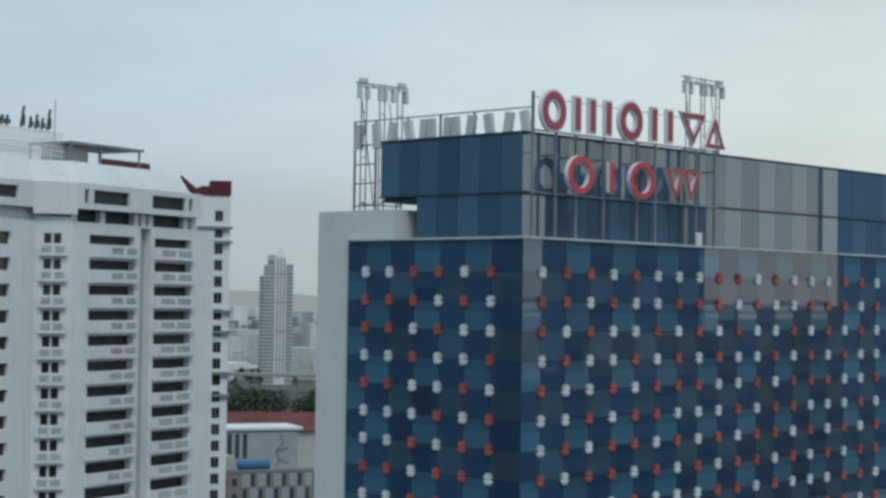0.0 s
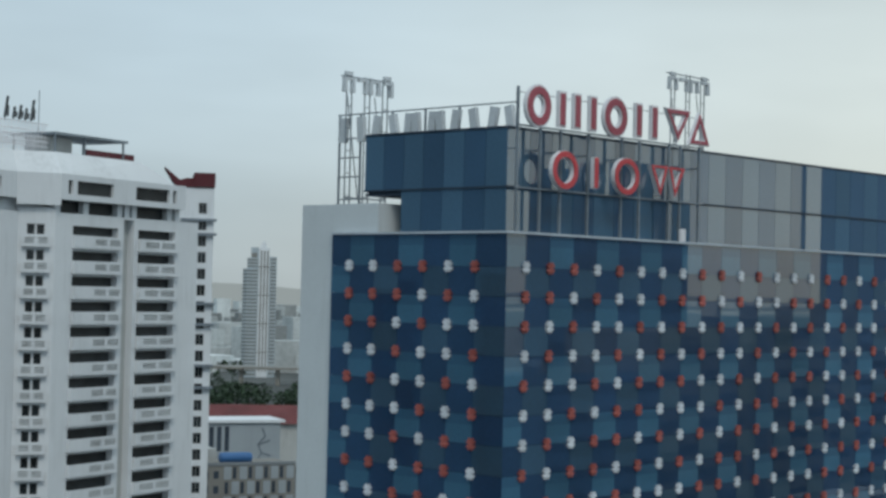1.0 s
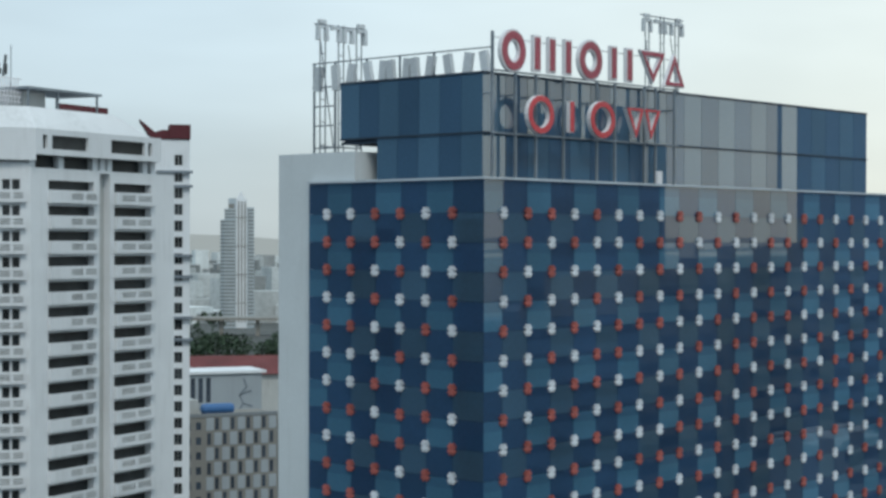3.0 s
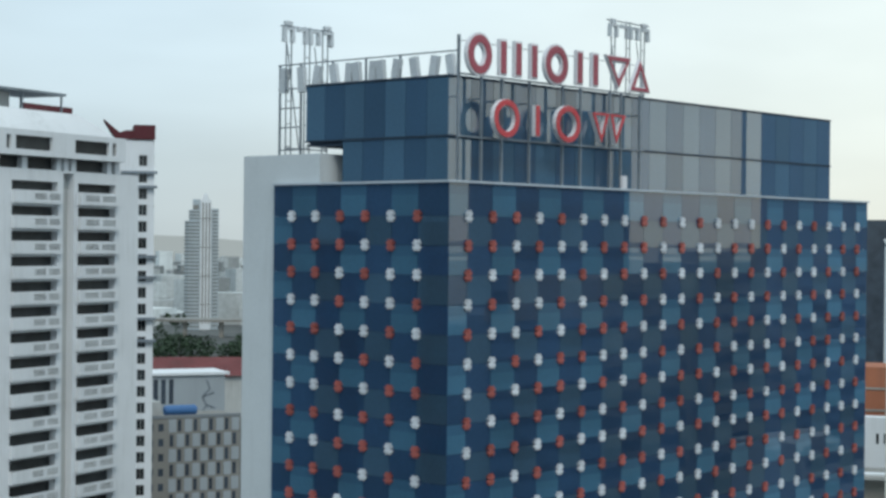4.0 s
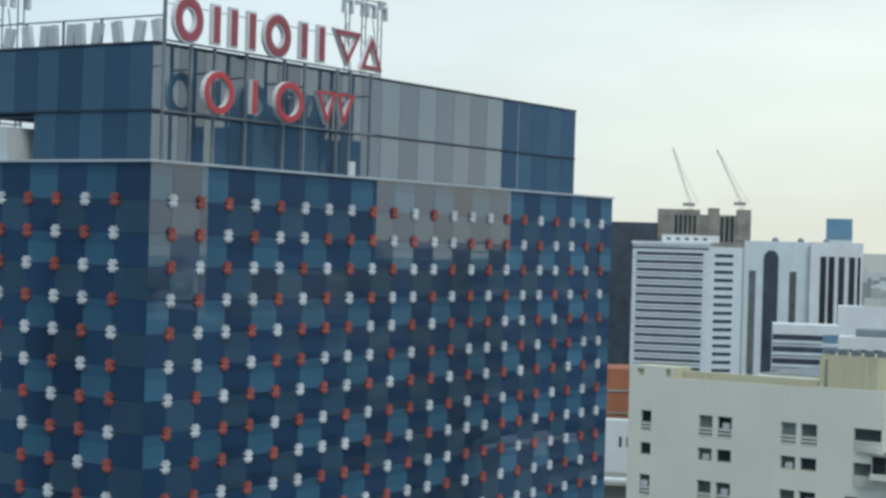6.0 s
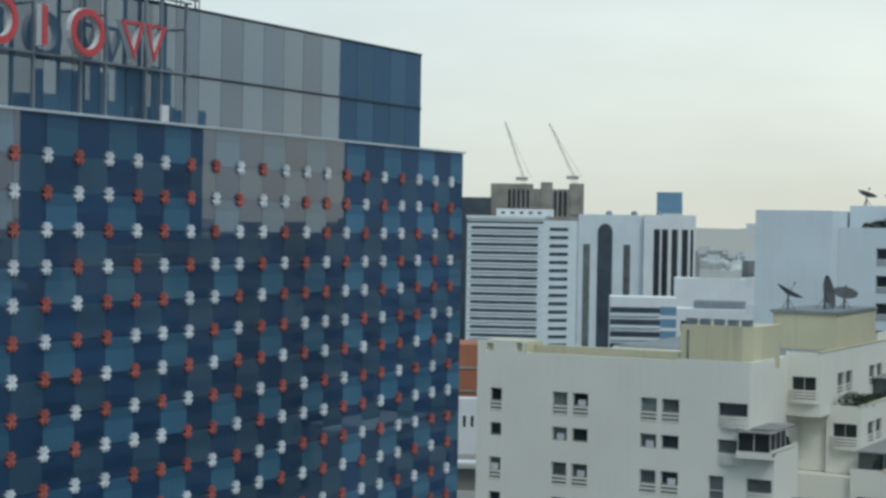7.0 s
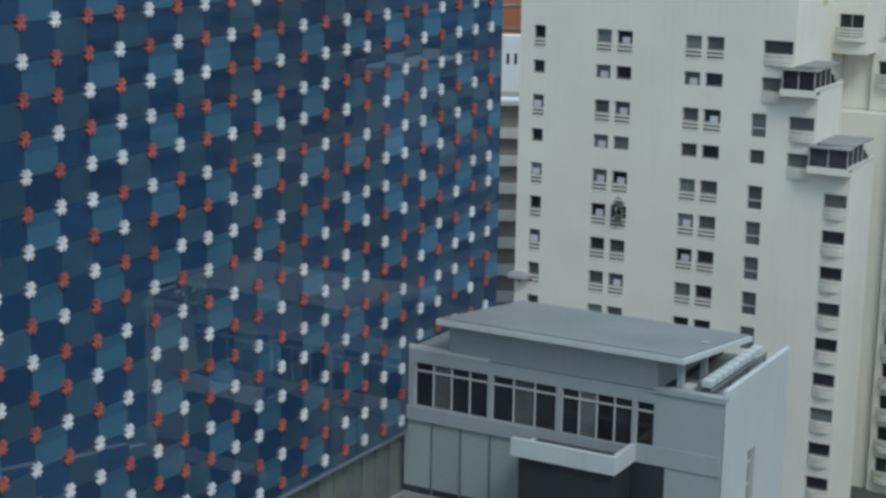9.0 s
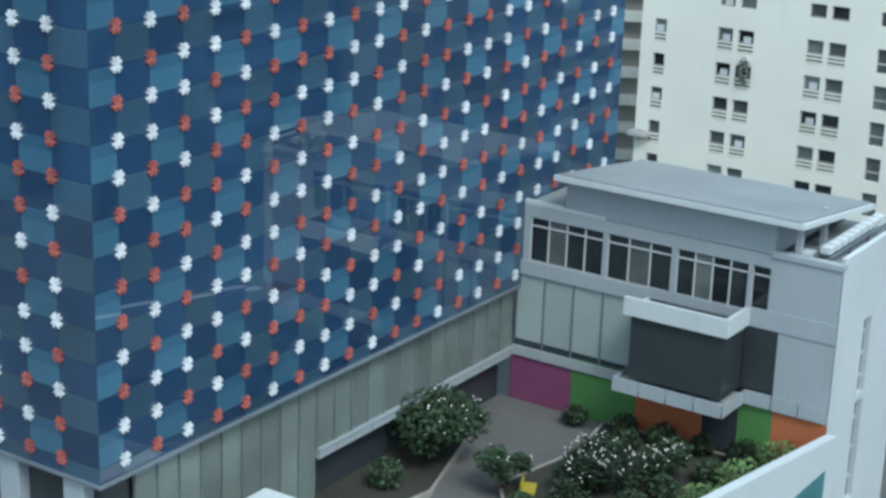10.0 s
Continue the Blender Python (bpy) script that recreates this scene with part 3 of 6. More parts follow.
def leaf_cloud(bm, centre, radii, n, size, seed, flat=0.5, mi=0):
    rng = random.Random(seed)
    for _ in range(n):
        u = Vector((rng.gauss(0, 1), rng.gauss(0, 1), rng.gauss(0, 1))).normalized() * (0.45 + 0.55 * rng.random() ** 0.5)
        lump = 1 + 0.28 * noise.noise(u * 2.3 + Vector((seed, 0, 0)))
        c = Vector(centre) + Vector((u.x * radii[0], u.y * radii[1], u.z * radii[2])) * lump
        q = Euler((rng.uniform(-1, 1) * flat, rng.uniform(-1, 1) * flat, rng.uniform(0, 6.28)))
        s = size * rng.uniform(0.6, 1.3)
        pts = [(0, -1.0), (0.42, -0.2), (0.3, 0.6), (0, 1.0), (-0.3, 0.6), (-0.42, -0.2)]
        vs = [bm.verts.new(c + q.to_matrix() @ Vector((a * s, b * s, 0.12 * s * abs(b)))) for a, b in pts]
        bm.faces.new(vs).material_index = mi


def tree(x, y, z, height, spread, seed, label, leaf="leaf", blossoms=0, leaves=1500):
    t = thing("tree", label, "tree", pose(x, y, z))
    rng = random.Random(seed)
    bm = bmesh.new()
    segs = [Vector((0, 0, 0)), Vector((0.1, 0.05, height * 0.25)), Vector((0.0, 0.1, height * 0.5))]
    for i in range(2):
        rod(bm, segs[i], segs[i + 1], 0.14 - 0.03 * i, 8)
    tips = []
    for k in range(7):
        a = k * 0.9 + rng.random()
        tip = Vector((math.cos(a) * spread * rng.uniform(0.4, 0.75), math.sin(a) * spread * rng.uniform(0.4, 0.75), height * rng.uniform(0.62, 0.88)))
        rod(bm, segs[2], tip, 0.05, 5)
        tips.append(tip)
    part("trunk", bm, "bark", t)
    bm = bmesh.new()
    for k, tip in enumerate(tips):
        r = spread * rng.uniform(0.38, 0.55)
        leaf_cloud(bm, tip, (r, r, r * 0.72), leaves // 7, 0.20, seed * 10 + k)
    part("crown", bm, leaf, t)
    if blossoms:
        bm = bmesh.new()
        for _ in range(blossoms):
            tip = rng.choice(tips)
            u = Vector((rng.gauss(0, 1), rng.gauss(0, 1), abs(rng.gauss(0, 1)))).normalized() * spread * 0.5
            bmesh.ops.create_icosphere(bm, subdivisions=1, radius=rng.uniform(0.035, 0.065), matrix=Matrix.Translation(tip + u))
        tagged(part("blossom", bm, "blossom", t), "scattered white blossom", kind="stuff")
    return t


tree(25.4, -1.0, DECK + 0.3, 3.2, 3.0, 3, "dark green flowering tree in the garden bed", blossoms=40, leaves=3600)
tree(27.2, -10.8, DECK + 0.3, 2.0, 2.4, 5, "dark green tree dotted with white blossom", blossoms=95, leaves=1900)
tree(24.0, -6.5, DECK + 0.3, 2.2, 1.5, 6, "low olive shrub-like tree beside the path", blossoms=12, leaves=900)
tree(30.4, -13.2, DECK + 0.3, 1.8, 1.5, 8, "grey-green tree dotted with blossom", blossoms=45, leaves=900)


def shrub(x, y, z, r, seed, leaf, label):
    bm = bmesh.new()
    leaf_cloud(bm, (0, 0, r * 0.75), (r, r, r * 0.8), int(520 * r), 0.16, seed, 0.9)
    b = thing("shrub", label, "shrub", pose(x, y, z))
    part("foliage", bm, leaf, b)
    bm = bmesh.new()
    for k in range(4):
        rod(bm, (0, 0, 0), (0.5 * r * math.cos(k * 1.6), 0.5 * r * math.sin(k * 1.6), r), 0.03, 5)
    part("stem", bm, "bark", b)


shrub(34.6, -18.4, DECK + 0.35, 1.5, 21, "leaf2", "light green rounded shrub by the painted wall")
shrub(31.2, -17.6, DECK + 0.35, 1.4, 22, "leaf2", "light green rounded shrub in the bed")
shrub(27.5, -17.0, DECK + 0.35, 1.3, 23, "leaf2", "light green low shrub in the bed")
shrub(35.2, -15.9, DECK + 0.35, 1.0, 24, "leaf", "dark green narrow shrub by the wall")
shrub(35.0, -5.0, DECK, 0.8, 25, "leaf", "dark low shrub at the wall foot")
shrub(33.6, -12.4, DECK + 0.35, 0.9, 26, "leaf", "dark low shrub in the bed")
shrub(33.0, -9.6, DECK + 0.35, 0.8, 27, "leaf", "dark low shrub in the bed")
shrub(20.5, -1.2, DECK + 0.3, 1.0, 28, "leaf", "dark low shrub beside the hotel wall")
for k, (x, y, r) in enumerate(((31.5, -9.0, 0.9), (34.9, -8.4, 0.8), (29.4, -8.6, 0.7), (34.8, -11.0, 0.9), (31.8, -15.4, 0.9), (25.2, -14.0, 1.0), (28.6, -14.2, 0.8), (22.4, -8.8, 0.7), (35.1, -13.4, 0.8))):
    shrub(x, y, DECK + 0.35, r, 60 + k, "leaf", "dark low shrub in the garden bed")
shrub(23.5, -11.0, DECK + 0.35, 1.2, 29, "leaf", "dark low shrub in the bed")
bench = thing("garden_seat", "yellow plastic garden seat beside the trees", "seat", pose(24.2, -8.2, DECK + 0.35, 0, 0, 25))
part("seat", boxes((-0.7, 0.7, -0.4, 0.4, 0.35, 0.5), bevel=0.05), "yellow", bench)
part("backrest", boxes((-0.7, 0.7, 0.3, 0.42, 0.5, 1.0), bevel=0.04), "yellow", bench)
for x in (-0.55, 0.45):
    part("leg", boxes((x, x + 0.1, -0.3, 0.3, 0, 0.35)), "yellow", bench)
wall = thing("garden_wall", "white stepped garden wall with a teal pane", "wall")
bm = bmesh.new()
prof = [(10.0, DECK - 1), (36.25, DECK - 1), (36.25, 8.45), (10.0, 12.35)]
sides = [[bm.verts.new((x, y, z)) for x, z in prof] for y in (-20.36, -20.95)]
bm.faces.new(sides[0]), bm.faces.new(sides[1][::-1])
for k in range(4):
    bm.faces.new((sides[0][k], sides[1][k], sides[1][(k + 1) % 4], sides[0][(k + 1) % 4]))
part("wall", bm, "annex_white", wall)
part("teal_pane", boxes((23.0, 34.8, -21.0, -20.953, 4.5, 6.9)), "pool", wall, "teal glass pane")
porch = thing("porch_roof", "white flat porch roof beside the lobby glass", "roof")
part("slab", boxes((4.5, 9.2, -5.6, -2.0, 9.75, 10.0), bevel=0.03), "annex_white", porch)
for x, y in ((5, -5.2), (8.8, -5.2), (5, -2.4), (8.8, -2.4)):
    part("column", boxes((x - 0.15, x + 0.15, y - 0.15, y + 0.15, DECK, 9.75)), "annex_white", porch)

# ---- annex ----
AX = 36.3
annex = thing("annex_building", "light grey annex with ribbon windows and a sloping roof", "building")
groups = [(0.45, 5.45, 4), (5.75, 9.95, 3), (10.3, 14.75, 4), (15.0, 16.1, 1)]
holes = [(a, b, 14.55, 17.3) for a, b, n in groups]
bm = bmesh.new()
facade(bm, (AX, 0.0), (0, -1), 16.25, 13.75, 18.1, [(h[0], h[1], h[2], h[3]) for h in holes], 0.3)
part("front_wall", bm, "annex", annex)
part("core", boxes((AX + 0.31, 47, -16.2, -0.05, -12, 18.05), (AX + 0.5, 45, -16.1, -2.9, 18.05, 18.5)), "black", annex)
for a, b, n in groups:
    w = (b - a) / n
    for i in range(n):
        o = part("window", boxes((AX + 0.2, AX + 0.24, -(a + w * (i + 1)) + 0.04, -(a + w * i) - 0.04, 14.58, 17.27)), "glass_grey" if i % 3 == 1 else "glass", annex)
        part("mullion", boxes((AX + 0.1, AX + 0.18, -(a + w * i) - 0.04, -(a + w * i) + 0.04, 14.56, 17.29)), "annex_white", annex)
    part("transom", boxes((AX + 0.1, AX + 0.19, -b, -a, 16.72, 16.8)), "annex_white", annex)
bm = bmesh.new()
prof = [(AX + 0.1, 18.1), (45.8, 18.1), (45.8, 18.92), (AX + 0.1, 20.05)]
sides = [[bm.verts.new((x, y, z)) for x, z in prof] for y in (-2.75, -16.2)]
bm.faces.new(sides[0]), bm.faces.new(sides[1][::-1])
for k in range(4):
    bm.faces.new((sides[0][k], sides[1][k], sides[1][(k + 1) % 4], sides[0][(k + 1) % 4]))
part("upper_wall", bm, "annex", annex)
bm = bmesh.new()
lo = [(35.2, -2.5, 20.2), (35.2, -18.2, 20.2), (46.4, -18.2, 18.9), (46.4, -2.5, 18.9)]
vs = [bm.verts.new(p) for p in lo] + [bm.verts.new((x, y, z + 0.32)) for x, y, z in lo]
for q in ((0, 1, 2, 3), (7, 6, 5, 4), (0, 4, 5, 1), (1, 5, 6, 2), (2, 6, 7, 3), (3, 7, 4, 0)):
    bm.faces.new([vs[i] for i in q])
part("roof", bm, ["annex_white"], annex, "sloping grey sheet roof with white fascia")
bm = bmesh.new()
lo = [(35.4, -2.7, 20.525), (35.4, -18.0, 20.525), (46.2, -18.0, 19.27), (46.2, -2.7, 19.27)]
vs = [bm.verts.new(p) for p in lo] + [bm.verts.new((x, y, z + 0.06)) for x, y, z in lo]
for q in ((0, 1, 2, 3), (7, 6, 5, 4), (0, 4, 5, 1), (1, 5, 6, 2), (2, 6, 7, 3), (3, 7, 4, 0)):
    bm.faces.new([vs[i] for i in q])
part("roof_sheet", bm, "roof_grey", annex, "grey roofing sheet")
part("terrace_parapet", boxes((AX, AX + 0.2, -2.6, 0.0, 18.1, 18.35), (AX, AX + 0.2, -5.5, -2.6, 18.1, 18.22)), "annex_white", annex)
part("terrace_floor", boxes((AX + 0.2, 46, -2.75, -0.1, 18.06, 18.12)), "roof_grey", annex)
# glazed middle storey and its bands
ys = [0.3 - 2.0 * i for i in range(5)]
for i in range(4):
    part("milky_pane", boxes((AX + 0.05, AX + 0.1, ys[i + 1] + 0.05, ys[i] - 0.05, 9.35, 13.6)), "annex_glass", annex)
    part("mullion", boxes((AX - 0.02, AX + 0.12, ys[i + 1] - 0.05, ys[i + 1] + 0.05, 8.9, 13.7)), "shade_steel", annex)
part("sill_strip", boxes((AX + 0.02, AX + 0.12, -7.7, 0.3, 8.95, 9.33)), "strip", annex)
part("upper_band", boxes((AX - 0.12, AX + 0.3, -8.6, 0.35, 13.65, 14.5)), "annex", annex)
for i, y in enumerate([0.4 - 2.0 * k for k in range(5)]):
    part("band_panel", boxes((AX - 0.15, AX + 0.05, y - 1.97, y, 8.3, 8.9)), "annex", annex)
part("grey_wall", boxes((AX - 0.02, AX + 0.31, -20.25, -16.25, 14.0, 18.25), (AX - 0.02, AX + 0.31, -20.25, -16.9, 8.9, 14.0)), "annex", annex, "grey clad wall")
part("wall_coping", boxes((AX - 0.15, AX + 0.4, -20.35, -16.1, 18.0, 18.35), bevel=0.03), "annex", annex)
part("grey_band", boxes((AX - 0.1, AX - 0.025, -20.25, -15.12, 13.72, 14.85)), "annex", annex)
holes = [(4.3, 5.5, 9.3, 14.0), (4.3, 5.5, 2.5, 8.9)]
bm = bmesh.new()
facade(bm, (AX - 0.02, -20.30), (1, 0), 11.0, -12, 18.6, holes, 0.5)
part("side_wall", bm, "annex_white", annex, "white side wall")
for a, b, c, d in holes:
    part("slot_window", boxes((AX + a, AX + b, -19.95, -19.9, c, d)), "glass", annex)
    for k in range(3):
        part("slot_bar", boxes((AX + a, AX + b, -20.1, -19.96, c + (d - c) * (k + 0.7) / 3.4, c + (d - c) * (k + 0.7) / 3.4 + 0.08)), "frame", annex)
part("side_core", boxes((AX + 0.32, 47, -19.85, -16.25, -12, 17.6)), "black", annex)
part("roof_terrace", boxes((AX + 0.32, 47, -20.0, -16.25, 17.6, 17.75)), "roof_grey", annex)
part("side_parapet", boxes((AX + 0.4, 47.3, -20.29, -20.0, 17.6, 18.62)), "annex_white", annex)
for k in range(9):
    part("roof_condenser", boxes((37.6 + k * 0.98, 38.4 + k * 0.98, -18.95, -18.35, 18.35, 18.75), bevel=0.03), "annex_white", annex, "white rooftop unit")
for y in (-19.1, -18.2):
    part("pipe_rack", boxes((37.2, 46.5, y - 0.05, y + 0.05, 18.2, 18.33)), "shade_steel", annex)
for x in (37.4, 40.3, 43.2, 46.2):
    part("rack_leg", boxes((x, x + 0.1, -19.12, -19.0, 17.75, 18.2), (x, x + 0.1, -18.25, -18.15, 17.75, 18.2)), "shade_steel", annex)
for x in (36.9, 40.5):
    part("roof_post", boxes((x, x + 0.35, -17.5, -17.15, 17.75, 20.1)), "annex", annex)
part("vent_box", boxes((37.2, 38.2, -17.9, -17.3, 17.75, 18.3), bevel=0.03), "annex_white", annex)
# projecting dark box with white balcony
BX = 33.3
bm = prism([(AX, -9.0), (BX + 0.35, -9.0), (BX + 0.35, -14.85), (AX, -14.85)], 9.9, 13.8)
part("dark_bay", bm, "black", annex, "black glazed projecting bay")
part("dark_glass", boxes((AX - 0.06, AX + 0.3, -16.88, -14.9, 10.0, 13.7)), "black", annex, "black glazed wall beside the bay")
part("balcony_parapet", boxes((BX, BX + 0.3, -15.12, -8.6, 13.75, 14.8), (BX + 0.3, AX - 0.1, -15.12, -14.82, 13.75, 14.8)), "annex_white", annex, "white balcony parapet")
part("balcony_side", boxes((BX + 0.3, AX - 0.13, -8.9, -8.6, 13.75, 13.98)), "annex_white", annex)
part("balcony_floor", prism([(AX + 0.1, -8.65), (BX + 0.05, -8.65), (BX + 0.05, -15.05), (AX + 0.1, -15.05)], 13.8, 13.95), "black", annex)
low = [(AX + 0.1, -8.3), (BX - 0.2, -8.3), (BX - 0.2, -15.3), (AX - 0.25, -15.3), (AX - 0.25, -20.25)]
part("lower_ledge", prism([(AX + 0.1, -8.3), (BX - 0.15, -8.3), (BX - 0.15, -15.25), (AX - 0.2, -15.25), (AX - 0.2, -20.2), (AX + 0.1, -20.2)], 9.35, 9.5), "annex", annex)
for i in range(len(low) - 1):
    a, b = Vector(low[i]), Vector(low[i + 1])
    n = max(1, round((b - a).length / 1.6))
    for k in range(n):
        p, q = a + (b - a) * (k / n), a + (b - a) * ((k + 0.955) / n)
        part("ledge_panel", prism([(p.x, p.y), (q.x, q.y), (q.x + 0.1, q.y + 0.02), (p.x + 0.1, p.y + 0.02)], 9.05, 9.9), "annex", annex)
for y0, y1, mat in ((0.5, -3.85, "magenta"), (-3.85, -8.3, "green"), (-8.3, -12.7, "orange"), (-12.7, -14.9, "black"), (-14.9, -17.0, "green"), (-17.0, -20.25, "orange")):
    part("painted_wall_panel", boxes((AX, AX + 0.2, y1 + 0.01, y0 - 0.01, DECK, 9.0 if mat != "magenta" else 8.25)), mat, annex)

# ---- cream apartment block ----
unit_cache = {}


def window_unit(parent, m, w, h, louvre=0.0, style=0, pane="glass", frame="frame", depth=0.3):
    """A recessed window: frame with mullion, panes, and a slatted guard over its foot."""
    key = (round(w, 2), round(h, 2), round(louvre, 2), style, pane, frame, depth)
    if key not in unit_cache:
        bm = bmesh.new()
        t = 0.06
        box(bm, 0, w, depth - 0.1, depth - 0.02, 0, t), box(bm, 0, w, depth - 0.1, depth - 0.02, h - t, h)
        box(bm, 0, t, depth - 0.1, depth - 0.02, t, h - t), box(bm, w - t, w, depth - 0.1, depth - 0.02, t, h - t)
        if style == 1:
            box(bm, w / 2 - t / 2, w / 2 + t / 2, depth - 0.1, depth - 0.02, t, h - t)
        if style == 2:
            box(bm, t, w - t, depth - 0.1, depth - 0.02, h * 0.36, h * 0.36 + 2 * t)
        f = link("window", bm, frame)
        p = link("pane", boxes((0.0, w, depth, depth + 0.04, 0.0, h)), pane)
        meshes_ = [f.data, p.data]
        for ob in (f, p):
            bpy.data.objects.remove(ob)
        if louvre:
            bm = bmesh.new()
            n = 3
            for i in range(n):
                z = louvre * (i + 0.15) / n
                box(bm, 0, w, 0.02, 0.08, z, z + louvre / n * 0.45)
            # backing sheet: the shade between slats is put into its colour
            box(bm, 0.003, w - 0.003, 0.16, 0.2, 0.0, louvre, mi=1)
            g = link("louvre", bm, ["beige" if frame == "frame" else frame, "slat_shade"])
            meshes_.append(g.data)
            bpy.data.objects.remove(g)
        unit_cache[key] = meshes_
    data = unit_cache[key]
    f = new("window", data[0])
    f.parent, f.matrix_basis = parent, m
    for name, d in zip(("pane", "louvre"), data[1:]):
        o = new(name, d)
        o.parent = f
    return f


block = thing("apartment_block", "cream rendered apartment block with stepped roof terraces", "building")
FZ, FH = 32.65, 3.14
rng = random.Random(4)
FX = 90.0
front_cols = [(20.1 - 18.75, 20.1 - 17.6, 0), (20.1 - 12.55, 20.1 - 11.1, 0), (20.1 - 10.6, 20.1 - 9.1, 0), (20.1 - 4.15, 20.1 - 2.65, 0), (20.1 - 2.2, 20.1 - 0.6, 0)]
front = []
for i in range(15):
    z1 = FZ - FH * i
    z0 = z1 - 2.1
    if z0 < -10:
        break
    cols = list(front_cols)
    if i >= 2:
        cols.append((20.1 + 2.15, 20.1 + 3.5, 1))
    if i < 2:
        cols.append((20.1 + 2.9, 20.1 + 5.5, 2))
    elif i < 4:
        cols.append((20.1 + 5.5, 20.1 + 7.7, 2))
    else:
        cols.append((20.1 + 8.9, 20.1 + 10.9, 2))
    for a, b, k in cols:
        front.append((a, b, z0, z1, k))
bm = bmesh.new()
for hi, zt, zb in ((25.8, 35.9, 28.3), (28.0, 28.3, 22.0), (31.2, 22.0, -12.0)):
    facade(bm, (FX, 20.1), (0, -1), hi, zb, zt, [(a, b, max(c, zb), min(d, zt)) for a, b, c, d, k in front if zb < (c + d) / 2 < zt], 0.4)
part("front_wall", bm, "beige", block)
part("front_core", boxes((FX + 0.5, 97, -5.6, 20.0, 28.3, 35.2), (FX + 0.5, 97, -7.8, 20.0, 22.0, 28.3), (FX + 0.5, 97, -11.0, 20.0, -12, 22.0)), "beige", block)
for k, (y, zb, zt) in enumerate(((-5.7, 28.3, 35.9), (-7.9, 22.0, 28.3), (-11.1, -12, 22.0))):
    part("side_wall", prism([(FX + 0.45, y - 0.02), (96.8, y - 0.02), (96.8, y + 0.2), (FX + 0.45, y + 0.2)], zb, zt + (0.35 if k else 0)), "beige", block, "smooth cream side wall")
    part("corner_post", prism([(FX + 0.02, y + 0.1), (FX + 0.05, y - 0.0), (FX + 0.15, y - 0.04), (FX + 0.45, y - 0.04), (FX + 0.45, y + 0.1)], zb, zt), "beige", block)
part("far_side", boxes((FX + 0.02, 97, 20.02, 20.12, -12, 35.9)), "beige", block)
for a, b, c, d, k in front:
    m = face_pose((FX, 20.1), (0, -1), a, c)
    lou = 1.05
    # the greyer panes carry the glass's reflections in their colour
    pane = rng.choice(("glass", "glass", "glass_grey", "curtain"))
    window_unit(block, m, b - a, d - c, lou if k != 1 else 0.0, 2 if k == 1 else 0, pane if k != 1 else "glass_grey")
    if k == 0 and rng.random() < 0.28:
        part("cooling_unit", boxes((FX + 0.12, FX + 0.38, 20.1 - b + 0.3, 20.1 - b + 1.0, c + 0.95, c + 1.5), bevel=0.03), "sign_back", block, "grey cooling unit on the window ledge")
    if k == 2:
        bm = bmesh.new()
        w = b - a
        n = 10
        pts = [(w * t / n, -0.35 * math.sin(math.pi * t / n)) for t in range(n + 1)]
        for i in range(4):
            z = 0.02 + 0.26 * i
            for (xa, ya), (xb, yb) in zip(pts[:-1], pts[1:]):
                vs = [bm.verts.new(p) for p in ((xa, ya, z), (xb, yb, z), (xb, yb, z + 0.17), (xa, ya, z + 0.17), (xa, ya + 0.1, z), (xb, yb + 0.1, z), (xb, yb + 0.1, z + 0.17), (xa, ya + 0.1, z + 0.17))]
                for q in ((0, 1, 2, 3), (5, 4, 7, 6), (3, 2, 6, 7), (0, 4, 5, 1)):
                    bm.faces.new([vs[j] for j in q])
        bmesh.ops.remove_doubles(bm, verts=bm.verts[:], dist=0.001)
        o = part("balcony_guard", bm, "beige", block)
        o.matrix_basis = m
part("parapet", boxes((FX, FX + 0.3, -5.7, 1.0, 35.9, 36.15), (FX + 0.3, 96.8, -5.7, -5.4, 35.9, 36.15), (FX + 0.05, FX + 0.3, 1.0, 15.3, 35.9, 36.0), (96.81, 97, -5.6, 20.1, 35.2, 36.3)), "beige", block)
bm = bmesh.new()
facade(bm, (FX, 20.12), (0, -1), 4.8, 35.9, 37.0, [(0.9, 1.6, 36.0, 36.7), (3.9, 4.5, 36.0, 36.8)], 0.3)
part("corner_parapet", bm, "beige", block)
part("corner_block", boxes((FX + 0.3, 94, 15.4, 20.1, 35.2, 36.9)), "beige_box", block)
part("roof_slab", boxes((FX + 0.3, 96.8, -5.4, 20.0, 35.2, 35.35)), "roof_grey", block)
part("tank_room", prism([(92, 1.3), (98.5, 1.3), (98.5, -5.6), (93.2, -5.6), (92.5, -5.2), (92, -4.2)][::-1], 35.2, 39.05), "beige_box", block, "tan rooftop tank room")
for k in range(5):
    part("roof_block", boxes((92.3, 93.0, 0.1 - 1.25 * k, 0.95 - 1.25 * k, 39.05, 39.6)), "shade_steel", block)
part("roof_upstand", boxes((FX + 2.2, FX + 2.5, 1.4, 15.35, 35.2, 36.6)), "beige_box", block)
part("downpipe", boxes((91.9, 91.99, 0.55, 0.68, 35.9, 38.6)), "shade_steel", block)

# rear wing with three stepped tiers
TIERS = [(-6.9, 35.8, 30.1), (-9.9, 30.1, 24.6), (-12.9, 24.6, -12.0)]
wing_rows = {0: [33.8], 1: [29.3, 26.2], 2: [22.9 - FH * i for i in range(11)]}
STARTS = [107.0, 110.5, 108.0]


